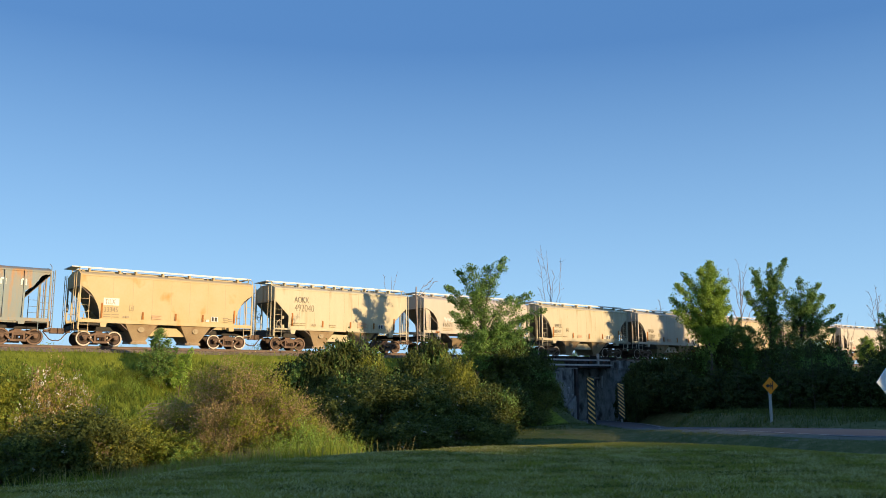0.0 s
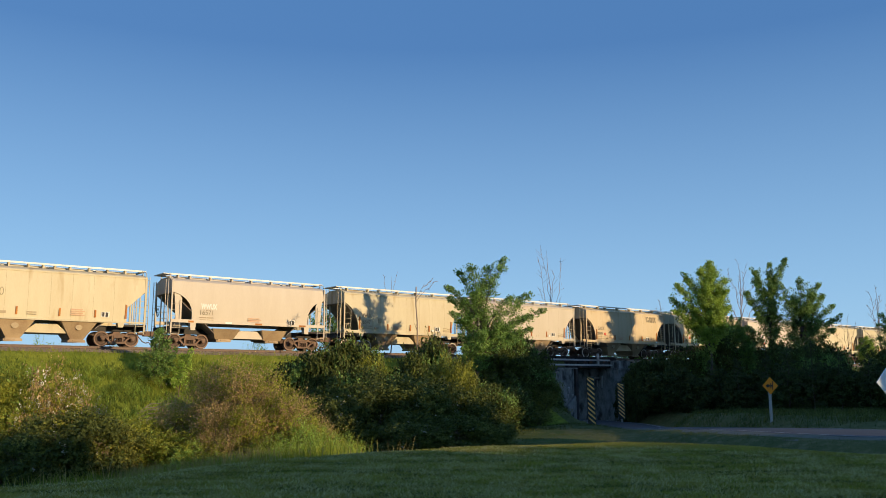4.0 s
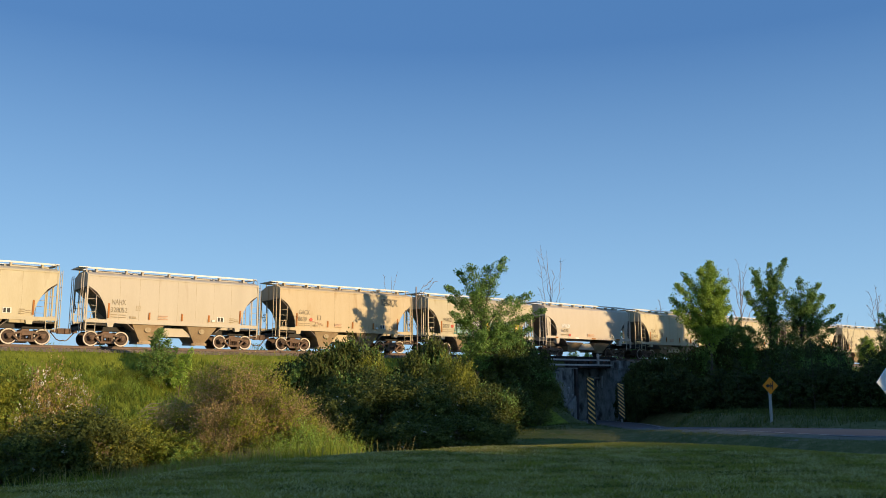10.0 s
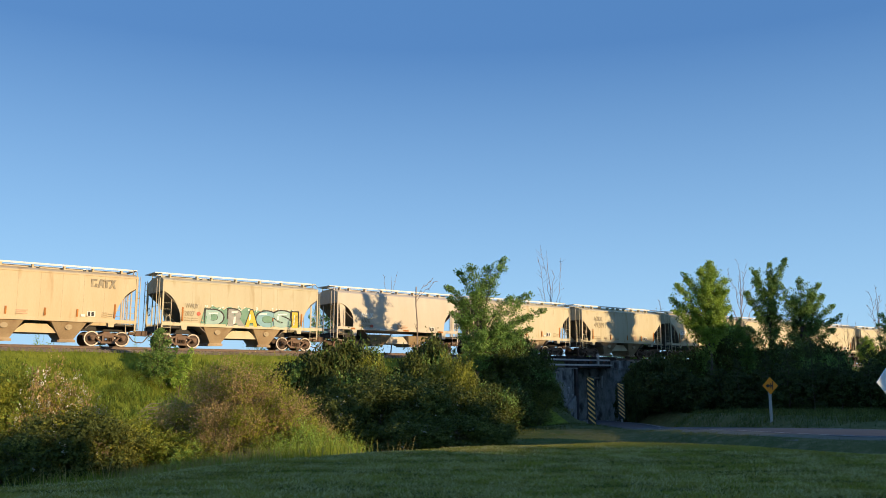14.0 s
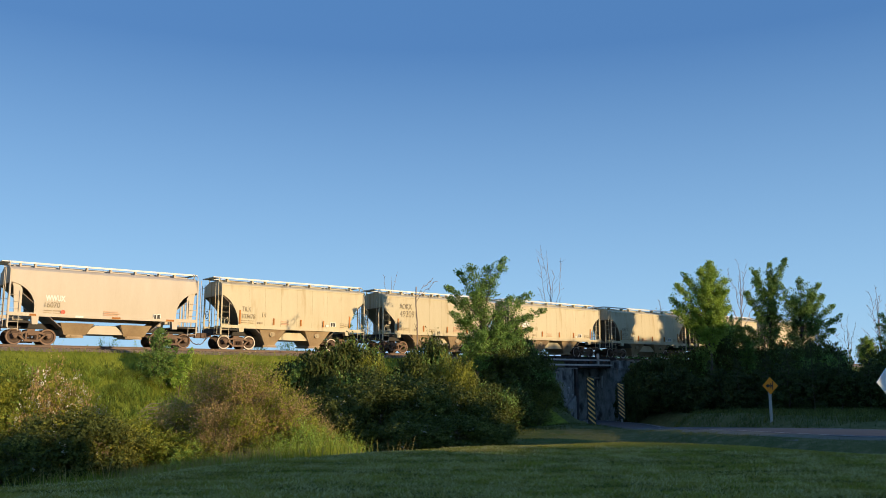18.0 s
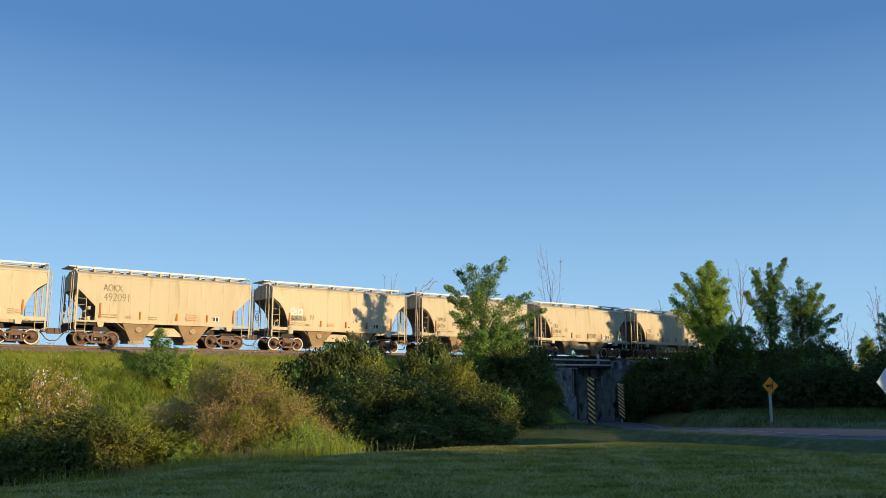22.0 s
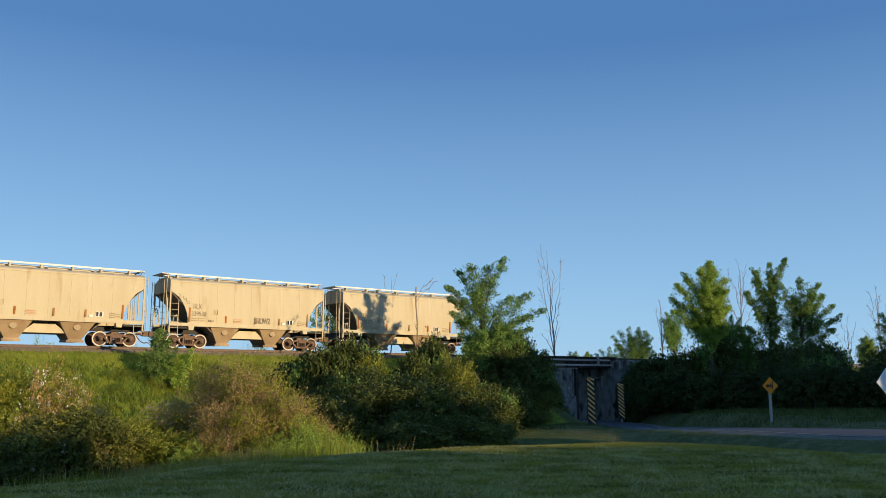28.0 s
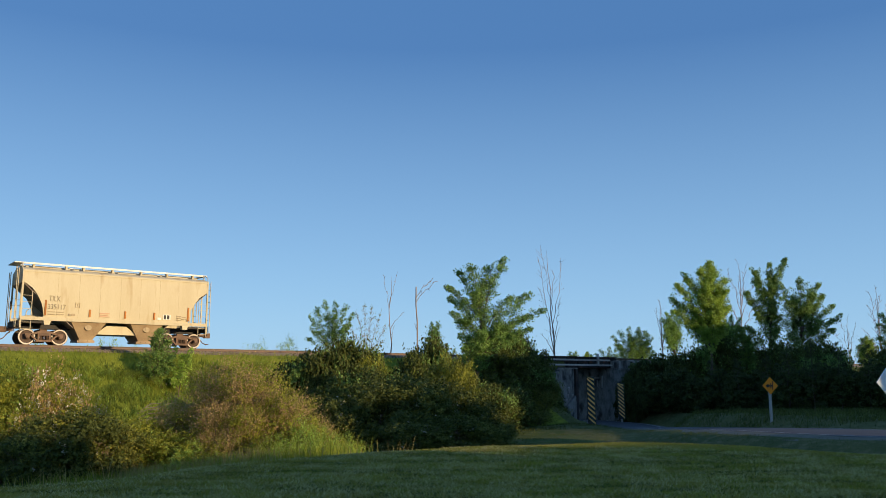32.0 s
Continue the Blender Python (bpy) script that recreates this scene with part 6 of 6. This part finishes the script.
# the open bush on the bank and the sapling beside it
BUSH = limbed(41, "open leafy bush with brown stems on the grassy bank", 2.7, (0.1, 0), 0.045,
              [(0.7, -0.8, 0.0, 1.7, 0.42), (0.8, -0.4, 0.3, 2.5, 0.45), (1.0, 0.2, -0.3, 2.9, 0.42), (0.8, 0.6, 0.2, 2.4, 0.42), (0.6, 0.8, -0.2, 1.5, 0.4), (0.4, -0.9, 0.2, 1.0, 0.36), (1.2, -0.1, 0.4, 3.1, 0.36), (0.5, 0.1, -0.6, 1.6, 0.45), (0.1, -0.7, 0.2, 0.8, 0.42), (0.1, 0.6, -0.3, 0.8, 0.42), (0.1, 0.0, 0.4, 1.2, 0.45), (0.2, -0.3, -0.4, 1.3, 0.45), (0.3, 0.9, 0.2, 1.9, 0.4)], "tree", 0.115, 22.0, 18, wood="twig", slim=0.6, wide=1.15, name="bush", group="shrubs below the railway bank")
plant(BUSH, *bearing(283, 48), VIEW, 1.0)
YOUNG = limbed(42, "slender yellow-green sapling on the grassy bank", 2.3, (0.3, 0), 0.03,
               [(0.5, -0.3, 0.1, 1.5, 0.32), (0.6, 0.5, -0.1, 1.8, 0.34), (0.9, 0.1, 0.2, 2.3, 0.32), (1.1, 0.6, 0.0, 2.6, 0.28), (0.4, 0.3, -0.3, 1.1, 0.34), (0.3, -0.2, -0.3, 0.9, 0.3)], "sunny", 0.12, 20.0, 18, wood="twig", name="sapling", group="shrubs below the railway bank")
plant(YOUNG, *bearing(323, 47.6), VIEW)
# unseen trees to the right, added to cast shade on lawn, thicket and wood
FAR = grow(15, 9.5, crown_limbs(19, 22, 0.15, 0.97, 3.0, 1.6, 10, 65), "tree", 8, 0.36, 0.16, label="unseen broadleaf tree added beyond the road to cast shade", twig=5, reach=0.4, group="trees along the road")


def dense_crown(n, label):
    """An unseen dense shade-casting tree, 3.4 m wide and 2.9 m high: leaves all through a rounded block with a softly
    bumpy top.
    """
    a, z = rng.random(n) * 6.283, rng.random(n)
    rad = 1.7 * np.sqrt(rng.random(n)) * (1 - 0.25 * np.maximum(0, z - 0.75))
    C = np.stack([rad * np.cos(a), rad * np.sin(a), 0.05 + 2.85 * z * (1 - 0.03 * (rad / 1.7) ** 2 + 0.012 * np.sin(a * 5))], 1)
    ob = thing("hedge_tree", pose(0, 0, 0), label, "tree", "trees of the belt beside the lawn")
    part("woody_base", twigs(random.Random(31), 2.3, 1.2, 18), M["twig"], ob)
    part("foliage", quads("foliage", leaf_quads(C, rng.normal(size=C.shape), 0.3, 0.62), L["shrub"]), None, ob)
    return ob


SHADE_TREE = dense_crown(5200, "unseen dense tree added to cast shade on lawn and thicket")


def belt(q, s):
    """A spot among the unseen trees to the camera's right: q across the sunlight, s towards the sun."""
    return 0.627 * q + 0.779 * s, 0.779 * q - 0.627 * s


def off_road(lat, dep, gap=5.0):
    x, y = site(lat, dep)
    return float(np.min(np.hypot(ROAD_XY[:, 0] - x, ROAD_XY[:, 1] - y))) > gap


plant(FAR, *belt(28, 21), scale=0.86)
for i in range(16):
    if i in (2, 3, 5, 6):
        continue
    lat, dep = belt(32 + 3.4 * i, 21 + 3 * (i % 2))
    if off_road(lat, dep):
        again(FAR, lat, dep, i * 77, 0.86 + 0.006 * i)


def screen(qs, s, top, wide, uneven=0.5):
    """A row of unseen trees; their tops, top(q) over the road, set the shadow's edge."""
    rows = []
    for i, q in enumerate(qs):
        lat, dep = belt(q, s + 1.4 * (i % 2))
        if off_road(lat, dep, 4.2):
            rows.append((lat, dep, wide, top(q) + uneven * math.sin(q * 2.7) - float(ground_height(*site(lat, dep)))))
    put(SHADE_TREE, rows)


screen([-8 + 1.25 * i for i in range(26)], 31, lambda q: float(np.interp(q, (12.4, 14.4, 16.0, 17.5, 19.5, 21), (9.2, 7.25, 7.3, 7.55, 7.3, 7.15))), 4.4, 0.04)
screen([24.6], 20, lambda q: 7.3, 4.4, 0.2)
screen([26.6 + 2.3 * i for i in range(5)], 20, lambda q: 8.3 - 1.8 * math.exp(-((q - 32.5) / 2.2) ** 2), 5.2, 0.3)
screen([38.4, 46.6, 48.8, 51.0, 53.4, 55.6, 57.8, 60.0, 62.2, 64.4, 66.6, 68.8, 71.0, 73.2, 75.4, 77.6, 79.8, 82.0], 20, lambda q: 12.3 + 2.2 * float(smooth(52, 58, q)), 5.0, 0.25)
B1 = limbed(21, "bare dead tree with thin upright limbs", 15.2, (-0.7, 0.2), 0.1,
            [(5.0, -1.7, 0.0, 14.4, 0.9), (7.0, 0.7, 0.2, 14.4, 0.9), (8.5, -0.2, -0.3, 13.2, 0.8), (9.5, -1.3, 0.1, 15.6, 0.7), (6.0, -1.5, 0.4, 11.8, 0.5), (6.5, 0.5, -0.2, 11.0, 0.4), (5.6, -1.4, 0.0, 7.6, 0.4), (6.2, 0.4, 0.3, 8.2, 0.3)], None, tufts=1.9, wood="dead", name="dead_tree")
plant(B1, *bearing(983, 84), VIEW, 1.1)
B2 = limbed(23, "bare dead tree with a spreading head of fine twigs", 9.6, (0.2, 0), 0.1,
            [(4.5, -1.9, 0.2, 8.4, 0.6), (5.0, 1.6, -0.2, 9.2, 0.6), (5.5, -0.8, 0.5, 10.0, 0.5), (6.0, 0.9, 0.3, 10.4, 0.5), (5.0, 0.2, -0.9, 9.0, 0.6), (4.0, 2.2, 0.3, 7.2, 0.5), (3.8, -2.2, -0.3, 6.4, 0.5), (6.5, 0.1, 0.2, 10.9, 0.4)], None, tufts=3.0, wood="dead", name="dead_tree")
plant(B2, *bearing(1310, 84), VIEW, 1.1)
again(B2, *bearing(1556, 78), 60, 1.05)
again(B2, *bearing(1170, 98), 30, 1.0)
again(B2, *bearing(1500, 80), 110, 0.82)
POLE = limbed(25, "slim bare dead tree standing beyond the track", 11.6, (0.1, 0), 0.09,
              [(8.5, -0.6, 0.0, 11.9, 0.25), (9.0, 0.7, 0.1, 12.0, 0.25), (7.0, 1.3, 0.0, 8.6, 0.2), (6.0, 0.4, 0.2, 7.4, 0.2)], None, tufts=1.2, wood="dead", name="dead_tree")
plant(POLE, *bearing(689, 78), VIEW, 1.08)
SPARSE = limbed(26, "half-dead tree with bare stems and a few small leaves", 9.4, (0, 0), 0.08,
                [(4.5, -1.3, 0.1, 9.8, 0.5), (4.8, -0.5, -0.2, 10.6, 0.45), (5.0, 0.4, 0.2, 10.4, 0.45), (4.6, 1.2, 0.0, 9.8, 0.5), (4.2, 1.9, 0.2, 8.6, 0.45), (4.4, -1.6, -0.2, 8.0, 0.5), (4.0, 1.6, -0.2, 7.0, 0.5)], "olive", 0.1, 7.5, 6, wood="dead")
plant(SPARSE, *bearing(652, 84), VIEW, 0.98)
SNAG = limbed(22, "broken dead snag with one thin branch at its top", 8.2, (-0.1, 0), 0.054, [(7.3, 1.1, 0.0, 8.55, 0.35), (7.5, 0.85, 0.1, 8.7, 0.25), (3.8, 1.2, 0.0, 5.3, 0.3), (5.6, -0.2, 0.0, 6.1, 0.1)], None, tufts=1.2, wood="dead", name="dead_tree", sway=0.003, taper=0.05)
plant(SNAG, *bearing(740, 51), VIEW, 1.07)

# fallen branches piled up between the shrubs
rnd = random.Random(44)
px, py = site(*bearing(300, 44.6))
pile = thing("brush_pile", pose(px, py, float(ground_height(px, py))), "tangled pile of bare grey-brown fallen branches", "branches")
for i in range(26):
    a, z = rnd.gauss(0.65, 0.5), rnd.uniform(0.05, 1.0)
    p = Vector((rnd.uniform(-0.9, 0.9), rnd.uniform(-0.5, 0.5), z))
    d = Vector((math.cos(a), -math.sin(a), rnd.uniform(-0.15, 0.4))) * rnd.uniform(0.5, 0.95)
    bow = Vector((0, 0, rnd.uniform(0.1, 0.3)))
    part("branch", Form().tube(p - d, p + bow, 0.016, 5, 0.022).tube(p + bow, p + d, 0.022, 5, 0.008), M["dead"], pile)


# ---- grass ----
def blades(name, label, n, region, h0, h1, w, leaf, lean=0.35):
    """Upright blades strewn over a part of the ground. region(k) gives k spots as lat, dep."""
    lat, dep = region(n)
    s, c = math.sin(TRACK_TURN), math.cos(TRACK_TURN)
    X, Y = lat * s + dep * c, -54.26 - lat * c + dep * s
    road_gap = np.min(np.hypot(X[:, None] - ROAD_XY[None, ::3, 0], Y[:, None] - ROAD_XY[None, ::3, 1]), 1) > 3.9
    ok = road_gap & (np.abs(Y) > 2.9)
    X, Y = X[ok], Y[ok]
    Z = ground_height(X, Y)
    n = len(X)
    P = np.stack([X, Y, Z - 0.01], 1)
    a = rng.random(n) * 6.283
    side = np.stack([np.cos(a), np.sin(a), np.zeros(n)], 1) * w * 0.5
    h = rng.uniform(h0, h1, n)[:, None]
    tip = P + np.concatenate([rng.normal(size=(n, 2)) * lean * h, h], 1)
    mid = P * 0.4 + tip * 0.6
    mid[:, :2] = P[:, :2] * 0.62 + tip[:, :2] * 0.38
    V = np.stack([P - side, P + side, mid + side * 0.7, mid - side * 0.7], 1)
    T = np.stack([mid - side * 0.7, mid + side * 0.7, tip + side * 0.15, tip - side * 0.15], 1)
    ob = new(name, quads(name, np.concatenate([V, T]), L[leaf]))
    return tagged(ob, label, "grass", kind="stuff")


def fan(a0, a1, r0, r1):
    def region(k):
        a = np.radians(rng.uniform(a0, a1, k))
        r = np.sqrt(rng.uniform(0, 1, k) * (r1 * r1 - r0 * r0) + r0 * r0)
        return r * np.sin(a), r * np.cos(a)
    return region


def clumps(region, size):
    """The same region, gathered in tufts."""
    def gathered(k):
        a, b = region(max(20, k // 45))
        i = rng.integers(0, len(a), k)
        return a[i] + rng.normal(size=k) * size, b[i] + rng.normal(size=k) * size
    return gathered


def rim(a0, a1, d0, d1):
    def region(k):
        a = np.radians(rng.uniform(a0, a1, k))
        r = np.interp(a, EDGE_A, EDGE_R) + rng.uniform(d0, d1, k)
        return r * np.sin(a), r * np.cos(a)
    return region


def bank(k):
    X, Y = rng.uniform(-14, 41, k), -rng.uniform(2.9, 11.5, k)
    s, c = math.sin(TRACK_TURN), math.cos(TRACK_TURN)
    return X * s - (Y + 54.26) * c, X * c + (Y + 54.26) * s


def slope(k):
    X, Y = rng.uniform(-14, 40, k), -rng.uniform(4.6, 12.5, k)
    s, c = math.sin(TRACK_TURN), math.cos(TRACK_TURN)
    return X * s - (Y + 54.26) * c, X * c + (Y + 54.26) * s


def patches(box, tall=0.5):
    """Tufted spread inside lat0, lat1, dep0, dep1."""
    def region(k):
        m = max(20, k // 40)
        cl, cd = rng.uniform(box[0], box[1], m), rng.uniform(box[2], box[3], m)
        i = rng.integers(0, m, k)
        return cl[i] + rng.normal(size=k) * tall, cd[i] + rng.normal(size=k) * tall
    return region


def streaks(region, along, across):
    """Clippings lying in short streaks across the line of sight."""
    def gathered(k):
        a, b = region(max(20, k // 90))
        i = rng.integers(0, len(a), k)
        return a[i] + rng.normal(size=k) * along, b[i] + rng.normal(size=k) * across
    return gathered


blades("clippings", "pale streaks of mown clippings on the lawn", 42000, streaks(fan(-30, 30, 10.0, 20.0), 0.5, 0.05), 0.02, 0.05, 0.016, "thatch", 1.2)
blades("clover", "dark streaks in the mown lawn", 26000, streaks(fan(-30, 30, 10.0, 20.0), 0.4, 0.06), 0.03, 0.06, 0.016, "shrub", 0.9)
blades("lawn_grass", "short mown lawn grass on the knoll", 110000, fan(-30, 30, 10.0, 20.5), 0.02, 0.06, 0.012, "lawn", 0.6)
blades("thatch", "paler tufts and clippings in the mown lawn", 36000, clumps(fan(-30, 30, 10.0, 20.5), 0.13), 0.03, 0.08, 0.016, "thatch", 0.8)
blades("clover", "darker clumps in the mown lawn", 40000, clumps(fan(-30, 30, 10.0, 21.0), 0.2), 0.03, 0.065, 0.016, "grass", 0.8)
blades("lawn_grass", "mown grass along the rim of the knoll", 60000, rim(-30, 30, -2.2, 0.4), 0.02, 0.055, 0.009, "lawn", 0.5)
blades("rim_grass", "pale seeding grass along the foot of the knoll", 250, rim(-30, -2, 0.6, 3.0), 0.2, 0.5, 0.01, "straw", 0.25)
blades("reed_grass", "tall dry reed-like grass before the shrubs", 7500, patches((-8.8, -4.8, 22.6, 25.4), 0.4), 0.3, 0.9, 0.018, "straw", 0.14)
blades("reed_grass", "tall yellow-green grass before the shrubs", 9000, patches((-10.5, -2.6, 21.5, 26), 0.4), 0.25, 0.8, 0.02, "grass", 0.2)
blades("bank_grass", "lush long grass on the railway bank", 60000, bank, 0.08, 0.26, 0.025, "grass", 0.4)
blades("bank_weeds", "clumps of leafy weeds on the railway bank", 26000, clumps(slope, 0.3), 0.1, 0.36, 0.05, "sunny", 0.7)
blades("bank_weeds", "darker clumps of leafy weeds on the railway bank", 22000, clumps(slope, 0.4), 0.1, 0.4, 0.05, "mid", 0.6)
blades("meadow_grass", "rough grass between the shrubs", 40000, patches((-18, -4, 20, 42)), 0.12, 0.42, 0.014, "grass", 0.4)
blades("dry_grass", "dry straw-coloured grass by the shrubs", 1800, patches((-9.0, -3.2, 21.5, 25.5), 0.35), 0.15, 0.4, 0.011, "straw", 0.25)
blades("verge_grass", "uneven roadside grass", 36000, patches((3, 34, 27, 62)), 0.03, 0.1, 0.018, "shrub", 0.4)
blades("bridge_grass", "long grass at the foot of the bridge", 9000, patches((2, 12, 50, 68)), 0.06, 0.2, 0.02, "shrub", 0.35)
blades("verge_grass", "taller grass at the edge of the roadside wood", 16000, patches((13, 36, 44, 66), 0.6), 0.1, 0.4, 0.03, "shrub", 0.35)

# ---- signs ----
def warning_sign():
    x, y = site(19.3, 50)
    z = float(ground_height(x, y))
    sign = thing("warning_sign", Matrix.LocRotScale((x, y, z), Euler((0, 0, radians(-26))), None), "yellow diamond road warning sign with black symbol on a pale post", "road sign")
    part("post", Form().box(-0.07, 0.07, 0.02, 0.12, -0.3, 1.7), M["post"], sign)
    d = 0.51
    p = part("plate", Form().prism([(0, -d), (d, 0), (0, d), (-d, 0)], -0.02, 0.0, 'y'), M["yellow"], sign, m=pose(0, 0, 3.28 - z))
    s = Form().box(0.12, 0.17, -0.026, -0.019, -0.22, 0.26).box(-0.12, 0.12, -0.026, -0.019, -0.045, 0.035)
    s.prism([(-0.3, 0.0), (-0.2, 0.09), (-0.08, 0.07), (-0.08, -0.09), (-0.22, -0.1)], -0.026, -0.019)
    s.box(0.0, 0.05, -0.026, -0.019, 0.03, 0.14).box(0.0, 0.05, -0.026, -0.019, -0.15, -0.04)
    part("symbol", s, M["black"], p)
    return sign


def hazard_board(lat, dep, w, h, lean, mirror, lift=0.0):
    x, y = site(lat, dep)
    z = float(ground_height(x, y)) + lift
    ob = thing("hazard_marker", Matrix.LocRotScale((x, y, z), Euler((0, radians(lean), radians(-37))), None), "tall black and amber striped hazard board beside the bridge", "hazard marker", "hazard boards at the bridge")
    part("post", Form().box(-0.08, 0.08, 0.03, 0.15, -0.8, h), M["post"], ob)
    part("board", Form().box(-w / 2, w / 2, -0.02, 0.03, 0.12, h), M["black"], ob)
    n = 10
    step = (h - 0.12) / n
    for i in range(n):
        k = 0.12 + i * step
        a, b = (k + step * 0.05, k + step * 0.52)
        rise = w * 0.75
        lo = [(-w / 2 + 0.05, a + (0 if mirror else rise)), (w / 2 - 0.05, a + (rise if mirror else 0))]
        poly = [(p, min(h - 0.03, q)) for p, q in lo] + [(p, min(h - 0.02, q + step * 0.44)) for p, q in reversed(lo)]
        part("stripe", Form().prism(poly, -0.026, -0.019), M["marker_yellow"], ob)
    return ob


warning_sign()
hazard_board(*bearing(1043, 68.0), 0.66, 3.95, -1, False)
hazard_board(*bearing(1095, 73.6), 0.6, 3.2, -1.2, False, 0.26)


def white_sign():
    x, y = site(10.75, 20.2)
    z = float(ground_height(x, y))
    sign = thing("chevron_sign", Matrix.LocRotScale((x, y, z), Euler((0, 0, radians(-16.0))), None), "white diamond road sign glaring in the low sun", "road sign")
    part("post", Form().box(-0.05, 0.05, 0.02, 0.1, -0.3, 2.3), M["post"], sign)
    d = 0.56
    part("plate", Form().prism([(0, -d), (d, 0), (0, d), (-d, 0)], -0.02, 0.0, 'y'), M["white_sign"], sign, m=pose(0, 0, 3.55 - z))
    return sign


white_sign()


motions()
